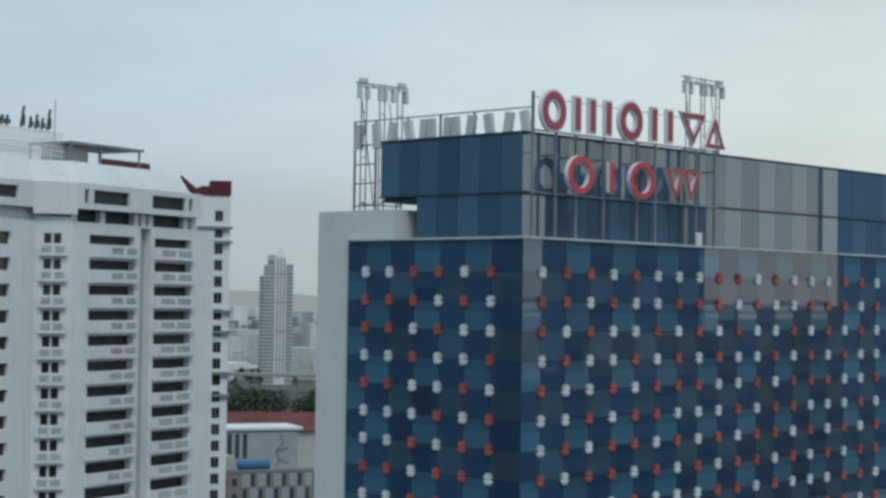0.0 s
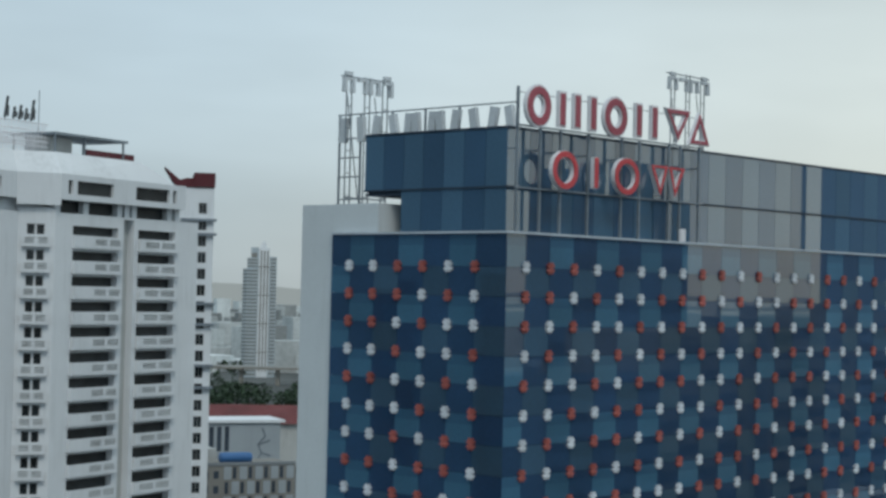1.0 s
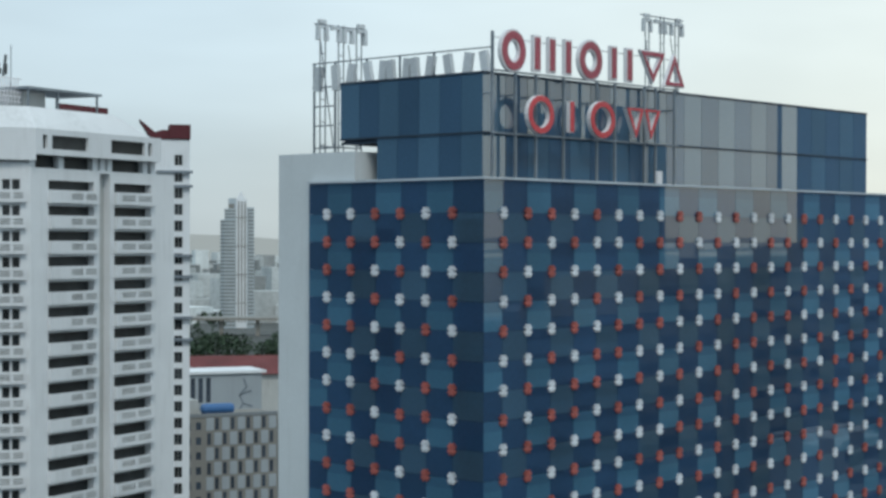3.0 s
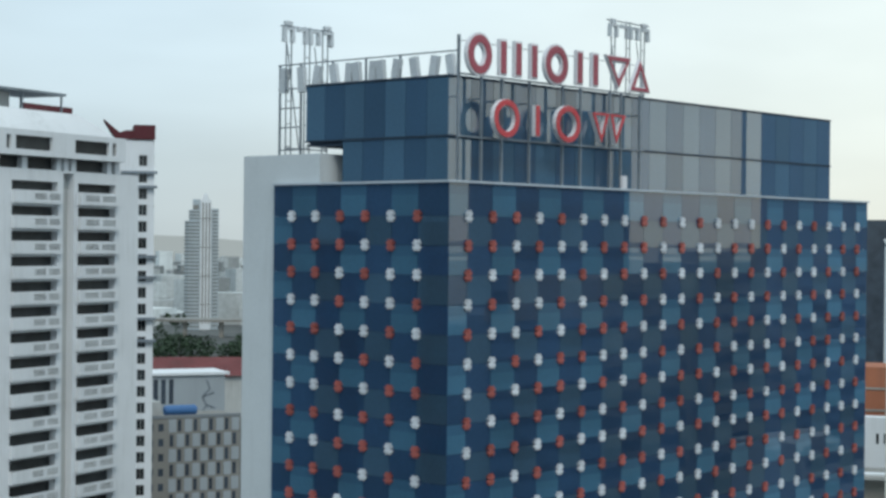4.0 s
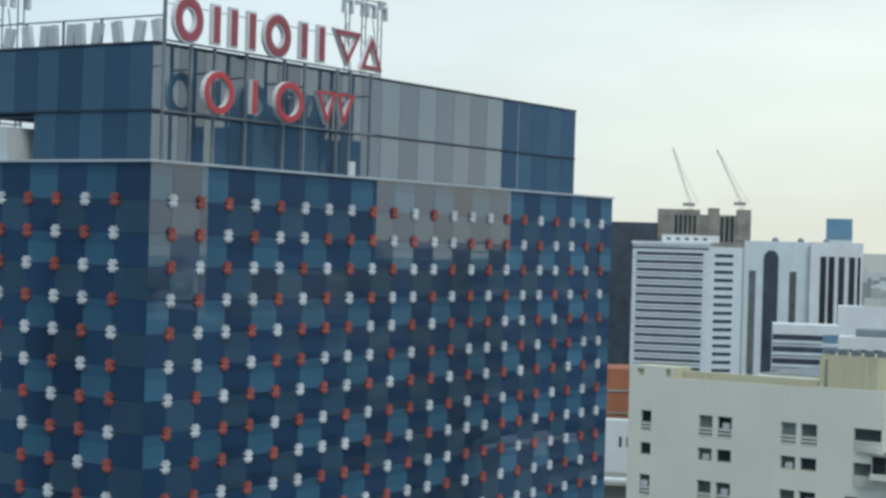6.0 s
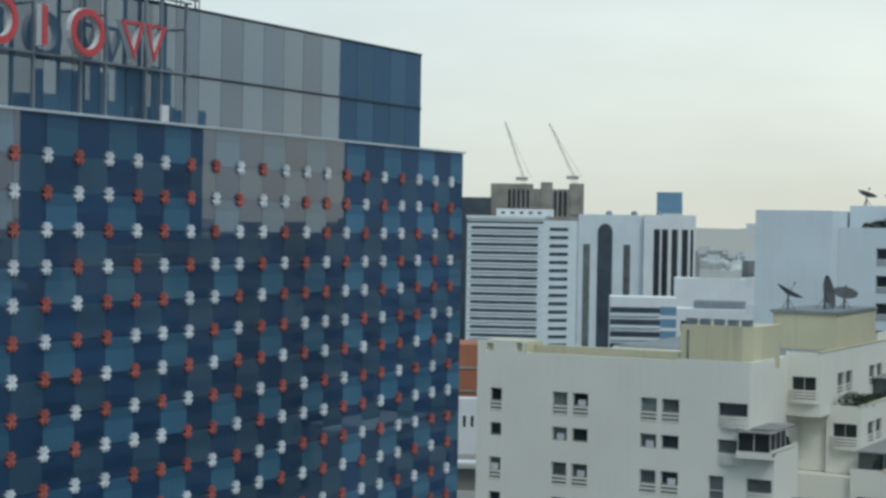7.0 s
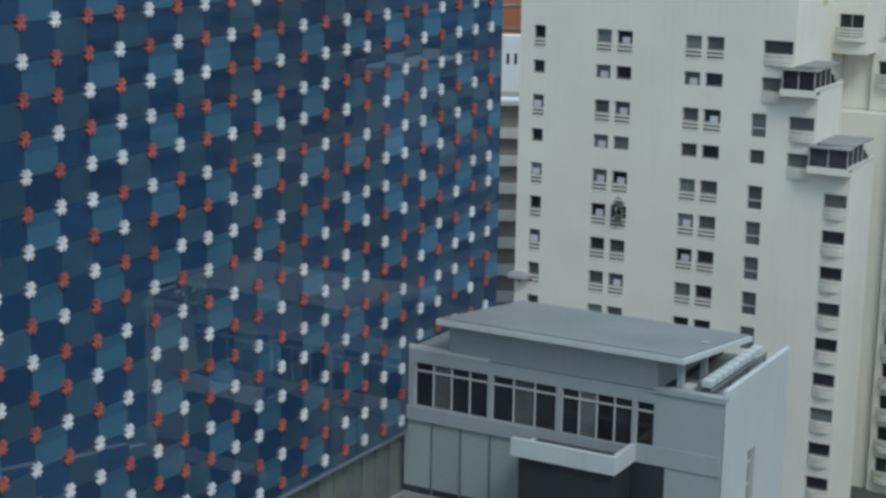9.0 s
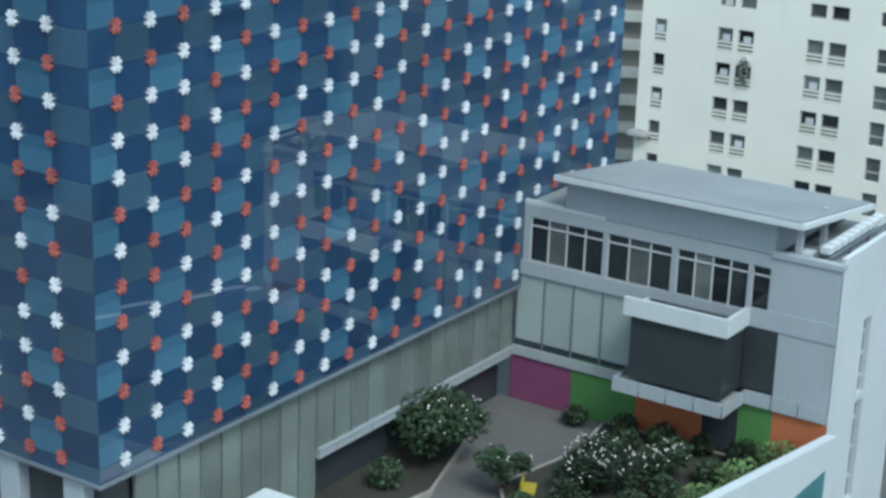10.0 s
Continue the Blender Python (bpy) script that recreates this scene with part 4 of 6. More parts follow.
def slat_guard(w):
    """A bowed balcony guard of four slats on a slab, x along the wall, -y outward."""
    bm = bmesh.new()
    n = 8
    pts = [(w * t / n, -0.6 * math.sin(math.pi * t / n) ** 0.5) for t in range(n + 1)]
    for i in range(4):
        z = 0.02 + 0.28 * i
        for (xa, ya), (xb, yb) in zip(pts[:-1], pts[1:]):
            vs = [bm.verts.new(p) for p in ((xa, ya, z), (xb, yb, z), (xb, yb, z + 0.18), (xa, ya, z + 0.18), (xa, ya + 0.1, z), (xb, yb + 0.1, z), (xb, yb + 0.1, z + 0.18), (xa, ya + 0.1, z + 0.18))]
            for q in ((0, 1, 2, 3), (5, 4, 7, 6), (3, 2, 6, 7), (0, 4, 5, 1)):
                bm.faces.new([vs[j] for j in q])
    bmesh.ops.remove_doubles(bm, verts=bm.verts[:], dist=0.001)
    slab = [bm.verts.new((x, y, z)) for z in (-0.2, -0.02) for x, y in pts]
    bm.faces.new(slab[:n + 1][::-1]), bm.faces.new(slab[n + 1:])
    for i in range(n):
        bm.faces.new((slab[i], slab[i + 1], slab[n + 2 + i], slab[n + 1 + i]))
    return bm


for k, (y, zt, zb) in enumerate(TIERS):
    holes = []
    x0 = STARTS[k]
    up = 0.9 if k else 0.3
    for zz in wing_rows[k]:
        for x in (113.0, 125.0, 137.0):
            holes += [(x - x0, x - x0 + 2.5, zz - 2.1, zz), (x - x0 + 3.0, x - x0 + 5.5, zz - 2.1, zz)]
    holes = [h for h in holes if h[2] > zb + 0.1 and h[3] < zt]
    bm = bmesh.new()
    facade(bm, (x0, y), (1, 0), 143.0 - x0, zb, zt + up, holes, 0.35)
    part("wing_side_wall", bm, "beige", block)
    for a, b, c, d in holes:
        window_unit(block, face_pose((x0, y), (1, 0), a, c), b - a, d - c, 1.0, 0, "glass" if rng.random() < 0.6 else "glass_grey")
    fr = [(0.6, 2.9, zz - 2.2, zz) for zz in wing_rows[k]]
    fr = [h for h in fr if h[2] > zb + 0.05 and h[3] < zt]
    bm = bmesh.new()
    facade(bm, (x0, y + 3.3), (0, -1), 3.3, zb, zt + up, fr, 0.35)
    part("wing_front_wall", bm, "beige", block)
    for a, b, c, d in fr:
        window_unit(block, face_pose((x0, y + 3.3), (0, -1), a, c), b - a, d - c, 0.0, 1, "balcony_dark")
        o = part("balcony_guard", slat_guard(2.9), "beige", block)
        o.matrix_basis = face_pose((x0, y + 3.3), (0, -1), 0.35, c - 0.05)
    part("wing_core", boxes((x0 + 0.5, 142.9, y + 0.45, 14, zb, zt - 0.05)), "beige", block)
    part("wing_coping", boxes((x0 - 0.1, 143.0, y - 0.08, y + 0.3, zt + up, zt + up + 0.08)), "beige_box", block)
for k, (y, zt) in enumerate(((-6.4, 35.8), (-9.4, 30.1), (-12.4, 24.6))):
    part("wing_roof", boxes((STARTS[k] + 0.4, 142.8, y, y + (20 if y > -7 else 2.6), zt - 0.04, zt + 0.06)), "roof_grey", block)
part("wing_end", boxes((142.92, 143.2, -12.8, 14, -12, 24.5), (142.92, 143.2, -9.8, 14, 24.5, 30), (142.92, 143.2, -6.8, 14, 30, 35.7)), "beige", block)
part("inner_wall", boxes((97.02, 110.9, -3.7, 14, -12, 35.6)), "beige", block)
part("dish_room", boxes((114, 129, -6.4, -0.1, 35.75, 39.4)), "beige_box", block, "tan rooftop room under the dishes")
part("dish_room_cap", boxes((113.8, 129.2, -6.6, 0.1, 39.4, 39.65)), "roof_grey", block)
part("wing_parapet", boxes((129.5, 143, -6.6, -6.3, 35.8, 36.9)), "beige", block)


def terrace_canopy(parent, x0, x1, y0, y1, z, drop):
    part("terrace_canopy", boxes((x0, x1, y0, y1, z + 2.3, z + 2.42)), "canopy", parent, "grey sheet canopy over the terrace")
    for x in (x0 + 0.15, (x0 + x1) / 2, x1 - 0.25):
        part("canopy_post", boxes((x, x + 0.1, y0 + 0.05, y0 + 0.15, z, z + 2.3)), "shade_steel", parent)
    part("terrace_screen", boxes((x0 + 0.5, x1 - 0.5, y0 + 1.2, y1 - 0.1, z + 0.05, z + 2.2)), "glass_grey", parent, "dark glazed terrace screen")


for y0, y1, z in ((-8.0, -4.9, 28.35), (-11.2, -7.6, 22.05)):
    yc = -5.75 if z > 25 else -7.95
    part("terrace_slab", boxes((88.9, FX - 0.003, y0, y1, z - 0.16, z - 0.02)), "beige", block)
    part("terrace_parapet", boxes((88.9, 89.02, y0, y1, z - 0.02, z + 0.42), (89.02, 96.5, y0, y0 + 0.12, z + 0.37, z + 0.6)), "beige", block)
    part("terrace_canopy", boxes((88.8, FX - 0.02, y0 - 0.1, y1, z + 2.0, z + 2.1), (FX, 95.5, y0 - 0.1, yc - 0.05, z + 2.15, z + 2.27)), "canopy", block, "grey sheet canopy over the terrace")
    part("terrace_screen", boxes((89.1, 89.15, y0 + 0.2, y1 - 0.1, z + 0.45, z + 1.95), (89.2, 93.4, y0 + 0.2, y0 + 0.25, z + 0.6, z + 1.95)), "balcony_dark", block, "dark glazed terrace screen")
    for k in range(3):
        part("screen_post", boxes((89.03, 89.1, y0 + 0.15 + (y1 - y0 - 0.3) * k / 2, y0 + 0.22 + (y1 - y0 - 0.3) * k / 2, z - 0.02, z + 2.0)), "sign_back", block)
        part("screen_post", boxes((90.5 + 1.4 * k, 90.57 + 1.4 * k, y0 + 0.13, y0 + 0.19, z + 0.37, z + 2.15)), "sign_back", block)
terrace_canopy(block, 108.6, 124, -12.6, -9.95, 24.65, 0)
terrace_canopy(block, 127.5, 142, -12.6, -9.95, 24.65, 0)
terrace_canopy(block, 126, 141, -9.6, -6.95, 30.15, 0)
for k, (x, y, z, r) in enumerate(((112.2, -8.6, 30.2, 1.3), (115, -8.9, 30.2, 1.0), (117.5, -8.8, 30.2, 0.9), (121, -9.0, 30.2, 0.8), (125.2, -11.6, 24.7, 1.1), (126.7, -11.8, 24.7, 0.7), (95.2, -10.2, 22.02, 0.8), (94.9, -7.0, 28.32, 0.8), (93.6, -10.3, 22.02, 0.6))):
    shrub(x, y, z, r, 40 + k, "leaf", "dark potted terrace shrub")


def dish(x, y, z, r, head, tilt, label):
    d = thing("satellite_dish", label, "satellite dish", pose(x, y, z, 0, 0, head))
    bm = bmesh.new()
    rod(bm, (0, 0, 0), (0, 0, r * 1.0), 0.10, 6)
    for k in range(3):
        rod(bm, (r * 0.5 * math.cos(k * 2.1), r * 0.5 * math.sin(k * 2.1), 0), (0, 0, r * 0.7), 0.04, 5)
    part("mast", bm, "dish", d)
    bm = bmesh.new()
    rings = []
    for i in range(6):
        q = i / 5
        rings.append([bm.verts.new((r * q * math.cos(a), r * q * math.sin(a), 0.32 * r * q * q)) for a in (j * math.tau / 20 for j in range(20))] if i else [bm.verts.new((0, 0, 0))])
    for j in range(20):
        bm.faces.new((rings[0][0], rings[1][j], rings[1][(j + 1) % 20]))
        for i in range(1, 5):
            bm.faces.new((rings[i][j], rings[i + 1][j], rings[i + 1][(j + 1) % 20], rings[i][(j + 1) % 20]))
    bmesh.ops.solidify(bm, geom=bm.faces[:], thickness=0.05)
    o = part("reflector", bm, "dish", d)
    o.matrix_basis = pose(0, 0, r * 0.95, tilt)
    bm = bmesh.new()
    rod(bm, (0, 0, 0), (0, 0, r * 0.8), 0.03, 5)
    box(bm, -0.08, 0.08, -0.08, 0.08, r * 0.75, r * 0.95)
    p = part("feed_horn", bm, "dish", d)
    p.matrix_basis = pose(0, 0, r * 0.95, tilt)


dish(116, -1.0, 39.65, 1.5, 20, 28, "large grey mesh satellite dish on a cream roof room")
dish(119, -3.8, 39.65, 1.7, 0, 78, "large grey satellite dish tilted upright on the roof")
dish(122, -5.0, 39.65, 1.3, -60, 25, "grey satellite dish on the roof room")

tarp = thing("window_awning", "small grey round awning on a cream wall edge", "awning", pose(89.9, 19.6, 9.1))
bm = bmesh.new()
bmesh.ops.create_uvsphere(bm, u_segments=14, v_segments=8, radius=1.0, matrix=Matrix.Diagonal((0.9, 1.25, 0.55, 1)))
bmesh.ops.delete(bm, geom=[v for v in bm.verts if v.co.z < -0.05], context="VERTS")
bmesh.ops.solidify(bm, geom=bm.faces[:], thickness=0.04)
part("awning_cover", bm, "canopy", tarp)
part("bracket", boxes((-0.05, 0.12, -0.05, 0.05, -0.5, 0.3)), "shade_steel", tarp)
vine = thing("hanging_plant", "grey-green plant hanging from a window ledge", "plant", pose(89.75, 9.7, 16.2))
bm = bmesh.new()
leaf_cloud(bm, (0, 0, 0.3), (0.35, 0.5, 1.3), 260, 0.16, 77, 1.2)
part("foliage", bm, "leaf3", vine)
part("pot", boxes((-0.1, 0.2, -0.35, 0.35, 1.2, 1.5), bevel=0.04), "sign_back", vine)

rng = random.Random(21)
for x0, x1, y, z in ((93.6, 96.0, -7.3, 28.32), (91.0, 96.0, -10.5, 22.02), (109, 141, -12.1, 24.66), (112, 125, -9.2, 30.16)):
    for k in range(max(3, int((x1 - x0) / 3.2))):
        x = rng.uniform(x0, x1)
        pot = thing("terrace_pot", "dark potted plant on a roof terrace", "plant", pose(x, y + rng.uniform(-0.2, 0.5), z))
        part("pot", boxes((-0.22, 0.22, -0.22, 0.22, 0, 0.45), bevel=0.04), "brick" if k % 3 else "shade_steel", pot)
        bm = bmesh.new()
        leaf_cloud(bm, (0, 0, 0.95), (0.42, 0.42, 0.6), 90, 0.16, 300 + k, 1.0)
        part("foliage", bm, "leaf", pot)

# ---- white residential tower ----
tower = thing("residential_tower", "white residential tower with balconies and a chamfered crown", "building", pose(42.65, 107.27, 0, 0, 0, 15))
TF = 2.98
rows = [55.4 - TF * i for i in range(22)]
bays = [(3.1, 11.4), (15.2, 22.6)]
holes = [(12.4, 14.4, -11.9, 56.5)]
for z in rows:
    if z - 1.5 > -11:
        for a, b in bays:
            holes.append((a, b, z - 1.45, z))
bm = bmesh.new()
facade(bm, (0, 0), (1, 0), 27.3, -12, 56.8, holes, 1.0)
part("front_wall", bm, "tower", tower)
# groove back coloured greyer than the wall to stand for recess shade
part("groove_back", boxes((12.3, 14.5, 1.0, 1.1, -12, 56.6)), "tower_shade", tower, "recessed groove with its shade put into the grey")
part("core", boxes((0.05, 27.25, 1.1, 18, -12, 56.7), (0.05, 23.4, 1.1, 17.5, 56.7, 58.5)), "tower", tower)
part("return_wall", boxes((27.3, 27.32, 0.0, 18, -12, 56.8)), "tower", tower)
pane_m, guard_m, slot_m = {}, {}, {}
for z in rows:
    if z - 3 < -12:
        continue
    for k, (a, b) in enumerate(bays):
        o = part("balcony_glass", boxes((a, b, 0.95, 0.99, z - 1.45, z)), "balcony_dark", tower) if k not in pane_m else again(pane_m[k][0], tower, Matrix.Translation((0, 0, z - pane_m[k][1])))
        pane_m.setdefault(k, (o, z))
        if k not in guard_m:
            bm = bmesh.new()
            n = 8
            zz = z - 1.12
            w = b - a
            ins = [(a + w * 0.42, a + w * 0.68), (a + w * 0.74, a + w * 0.98)] if k == 0 else [(a + w * 0.12, a + w * 0.48), (a + w * 0.56, a + w * 0.92)]
            cells = [(p - a + 0.1, q - a + 0.1, zz - 1.05 + 0.26 * r, zz - 0.88 + 0.26 * r) for p, q in ins for r in range(3)]
            facade(bm, (a - 0.1, -0.55), (1, 0), w + 0.2, zz - 1.4, zz, cells, 0.12)
            box(bm, a - 0.1, b + 0.1, -0.53, 0.0, zz - 1.55, zz - 1.402)
            box(bm, a - 0.1, a + 0.02, -0.53, 0.0, zz - 1.4, zz)
            box(bm, b - 0.02, b + 0.1, -0.53, 0.0, zz - 1.4, zz)
            g = part("balcony", bm, "tower", tower)
            # grey slot backs: the shade inside the slots is painted on
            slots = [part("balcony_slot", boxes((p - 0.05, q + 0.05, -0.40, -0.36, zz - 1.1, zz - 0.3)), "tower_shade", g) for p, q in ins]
            guard_m[k] = (g, z, slots)
        else:
            g = again(guard_m[k][0], tower, Matrix.Translation((0, 0, z - guard_m[k][1])))
            for ob in guard_m[k][2]:
                s_ = new("balcony_slot", ob.data)
                s_.parent = g
# chamfered corner and side wing
for name, o, u, w, cols in (("chamfer_wall", (-2.9, 3.0), (2.9, -3.0), 4.17, [(1.0, 1.9), (2.1, 3.0)]), ("wing_wall", (-12, 3.0), (1, 0), 9.1, [(3.0, 5.2)])):
    hs = [(a, b, z - 1.5, z) for z in rows if z - 1.5 > -11 for a, b in cols]
    bm = bmesh.new()
    facade(bm, o, u, w, -12, 57.3 if name == "chamfer_wall" else 56.8, hs, 0.5)
    part(name, bm, "tower", tower)
    for a, b, c, d in hs:
        window_unit(tower, face_pose(o, u, a, c), b - a, d - c, 0, 0, "glass", "tower_shade", 0.5)
    if name == "chamfer_wall":
        for z in rows:
            if z - 3 > -12:
                bm = bmesh.new()
                facade(bm, (0, 0), (1, 0), 3.2, -2.5, -1.2, [(p, p + 1.1, -2.24 + 0.26 * r, -2.07 + 0.26 * r) for p in (0.3, 1.8) for r in range(3)], 0.1)
                box(bm, 0, 3.2, 0.02, 0.6, -2.65, -2.502)
                g = part("balcony", bm, "tower", tower)
                g.matrix_basis = face_pose(o, u, 0.45, z, -0.6)
                # this slot back carries its shade in the grey as well
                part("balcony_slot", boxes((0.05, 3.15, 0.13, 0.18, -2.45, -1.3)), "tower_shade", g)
part("side_core", prism([(-12, 3.6), (-2.6, 3.6), (0.3, 1.1), (0.3, 18), (-12, 18)], -12, 58.4), "tower", tower)
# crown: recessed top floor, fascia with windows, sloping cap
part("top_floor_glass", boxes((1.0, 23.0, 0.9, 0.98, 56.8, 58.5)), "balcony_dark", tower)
for x in (0.0, 5.0, 11.2, 12.6, 14.0, 21.0, 22.6):
    part("top_floor_pier", boxes((x, x + 0.9, 0.1, 0.9, 56.8, 58.5)), "tower", tower)
hs = [(1.2, 2.0, 59.0, 60.6), (2.8, 9.3, 59.0, 60.6), (13.6, 20.2, 59.0, 60.6), (20.9, 21.7, 59.0, 60.6)]
bm = bmesh.new()
facade(bm, (0, -0.8), (1, 0), 23.6, 58.3, 61.3, hs, 0.4)
part("fascia", bm, "tower", tower)
for a, b, c, d in hs:
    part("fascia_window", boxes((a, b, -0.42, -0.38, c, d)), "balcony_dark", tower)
bm = bmesh.new()
facade(bm, (-3.7, 2.6), (3.7, -3.4), 5.02, 57.6, 61.3, [], 0.4)
facade(bm, (-12, 2.6), (1, 0), 8.3, 58.3, 61.3, [(1.5, 5.8, 59.2, 60.6)], 0.4)
part("fascia_return", bm, "tower", tower)
part("fascia_window", boxes((-10.5, -6.2, 2.98, 3.02, 59.2, 60.6)), "balcony_dark", tower)
bm = bmesh.new()
lo = [(-12, 2.6), (-3.7, 2.6), (0, -0.8), (23.6, -0.8), (24.6, 4), (24.6, 18), (-12, 18)]
hi = [(-12, 4.4), (-2.6, 4.4), (1.0, 1.2), (16.5, 1.2), (17.0, 5), (17.0, 16), (-12, 16)]
a = [bm.verts.new((x, y, 61.3 if x < 23 else 60.6)) for x, y in lo]
b = [bm.verts.new((x, y, 63.9)) for x, y in hi]
c = [bm.verts.new((x, y, 58.3)) for x, y in lo]
for i in range(7):
    j = (i + 1) % 7
    bm.faces.new((a[i], a[j], b[j], b[i]))
    if i > 2:
        bm.faces.new((c[i], c[j], a[j], a[i]))
bm.faces.new(b), bm.faces.new(c[::-1])
part("crown", bm, "tower", tower, "white sloping crown")
pent = thing("roof_pavilion", "open steel roof pavilion with a flat canopy on a white tower", "pavilion", pose(42.65, 107.27, 0, 0, 0, 15))
part("canopy", boxes((3.0, 16.5, 3.0, 10, 66.2, 66.5)), "shade_steel", pent)
for x in (3.2, 8.5, 15.8):
    for y in (3.2, 9.6):
        part("post", boxes((x, x + 0.2, y, y + 0.2, 63.9, 66.2)), "shade_steel", pent)
part("lift_room", boxes((4.5, 8.3, 5, 9, 63.9, 66.1)), "tower_shade", pent)
part("red_parapet", boxes((9.2, 18.2, 3.4, 3.7, 63.9, 64.9)), "maroon", pent)
bm = bmesh.new()
rod(bm, (3.4, 6, 66.5), (3.4, 6, 71.5), 0.06, 5)
part("aerial", bm, "shade_steel", pent)
tsign = thing("rooftop_sign", "dark script-like shapes on a white steel lattice frame", "sign", pose(42.65, 107.27, 0, 0, 0, 15))
rng = random.Random(9)
for i in range(27):
    x = -12 + 0.58 * i
    bm = bmesh.new()
    rod(bm, (x, 4.6, 63.9), (x, 4.6, 67.5), 0.05, 4), rod(bm, (x, 6.4, 63.9), (x, 6.4, 66.3), 0.05, 4)
    rod(bm, (x, 4.6, 67.3), (x, 6.4, 64.4), 0.04, 4), rod(bm, (x, 4.6, 64.6), (x + 0.58, 4.6, 66.0), 0.04, 4), rod(bm, (x, 6.4, 66.0), (x + 0.58, 6.4, 64.6), 0.04, 4)
    part("lattice_post", bm, "sign_white", tsign)
for z in (64.6, 65.2, 65.8, 66.4, 67.3):
    part("lattice_rail", boxes((-12, 3.6, 4.55, 4.65, z, z + 0.09)), "sign_white", tsign)
for i, (x, h) in enumerate([(-11.4, 1.2), (-10.6, 1.2), (-9.8, 1.2), (-9.0, 1.6), (-8.2, 1.2), (-7.4, 1.2), (-5.0, 2.5), (-3.6, 1.4), (-2.6, 1.7), (-1.6, 1.4), (-0.6, 2.5)]):
    bm = bmesh.new()
    lean = 0.18
    stroke(bm, [(x + 0.9, 67.5), (x + 0.9 + lean * h, 67.5 + h)], 0.26, 4.3, 4.5)
    stroke(bm, [(x + 0.9 + lean * h * 0.6, 67.5 + h * 0.6), (x + 1.45, 67.5 + h * 0.55), (x + 1.4, 67.7)], 0.16, 4.3, 4.5)
    part("sign_bar", bm, "black", tsign)

# ---- maroon-topped tower behind ----
red = thing("apartment_tower", "slim white tower with maroon top and dark ledges", "building", pose(126.7, 188.2, 0, 0, 0, -36))
hs = [(5.2, 6.7, 62.0 - 3.0 * i, 64.0 - 3.0 * i) for i in range(24)]
bm = bmesh.new()
facade(bm, (-4.5, 0), (1, 0), 8.0, -12, 66.6, hs, 0.4)
part("front_wall", bm, "tower", red)
part("core", boxes((-4.4, 3.45, 0.45, 9, -12, 66.85)), "tower", red)
for a, b, c, d in hs:
    window_unit(red, face_pose((-4.5, 0), (1, 0), a, c), b - a, d - c, 0, 1, "glass", "tower_shade", 0.4)
part("maroon_top", prism([(-0.2, -0.3), (3.6, -0.3), (3.6, 8), (-0.2, 8)], 66.9, 69.5), "maroon", red)
bm = bmesh.new()
prof = [(-5.6, 70.4), (-2.8, 68.1), (-1.6, 68.5), (-0.2, 68.5), (-0.2, 66.86), (-3.4, 66.86)]
s0 = [bm.verts.new((x, 0.0, z)) for x, z in prof]
s1 = [bm.verts.new((x, 6.0, z)) for x, z in prof]
bm.faces.new(s0), bm.faces.new(s1[::-1])
for i in range(6):
    bm.faces.new((s0[i], s0[(i + 1) % 6], s1[(i + 1) % 6], s1[i]))
part("maroon_fin", bm, "maroon", red)
for z in (60.6, 58.0, 45.3, 41.5, 34.0, 30.0):
    part("ledge", boxes((-2.5, 4.0, -0.8, -0.01, z, z + 0.5)), "shade_steel", red)

# ---- distant slim tower ----
slim = thing("distant_tower", "slim pale residential tower standing alone in the distance", "building", pose(706.6, 850.4, 0, 0, 0, -40.4))
part("shaft", prism([(-11.5, 1.5), (-9, -1.5), (-5, -3), (-1, -3), (-1, 18), (-11.5, 18)], -12, 62.5), "terr_grey", slim)
part("inner_shaft", prism([(-8.8, -0.6), (-5, -2.2), (-1, -2.2), (-1, 17), (-8.8, 17)], 62.5, 70), "terr_grey", slim)
part("middle_shaft", boxes((-0.99, 6.5, -1.6, 16, -12, 77)), "tower", slim)
part("end_shaft", boxes((6.51, 11.5, 0.6, 17, -12, 71)), "terr_grey", slim)
part("roof_house", boxes((-6.2, -1.0, 0, 12, 70, 77.2)), "terr_grey", slim)
# raised darker sheet that stands for the shade of a roof recess
part("roof_recess", boxes((-6.0, -2.0, -0.3, -0.01, 70.2, 73.4)), "brown", slim)
part("crown_step", boxes((0.4, 4.6, -1, 12, 77, 79.6), (1.6, 3.4, 0, 8, 79.6, 81.4)), "tower", slim)
for i in range(30):
    z = 60.6 - 2.45 * i
    part("window_band", prism([(-11.65, 1.4), (-9.1, -1.7), (-5, -3.2), (-1.2, -3.2), (-1.2, -2.9), (-11.5, 3)], z, z + 1.05), "brown", slim)
for i in range(33):
    z = 68.6 - 2.45 * i
    part("window_band", boxes((7.2, 11.2, 0.4, 0.7, z, z + 1.05)), "brown", slim)
    if i % 8 == 2:
        part("dark_ledge", boxes((-0.9, 6.4, -1.9, -1.61, z, z + 0.5)), "brown", slim)
for i in range(3):
    part("window_band", prism([(-8.6, -0.8), (-5, -2.35), (-1.2, -2.35), (-1.2, -1.9), (-8.4, 0)], 63.6 + 2.2 * i, 64.6 + 2.2 * i), "brown", slim)
for x in (0.4, 2.6, 4.8):
    part("window_strip", boxes((x, x + 0.9, -1.8, -1.61, -8, 75)), "brown", slim)

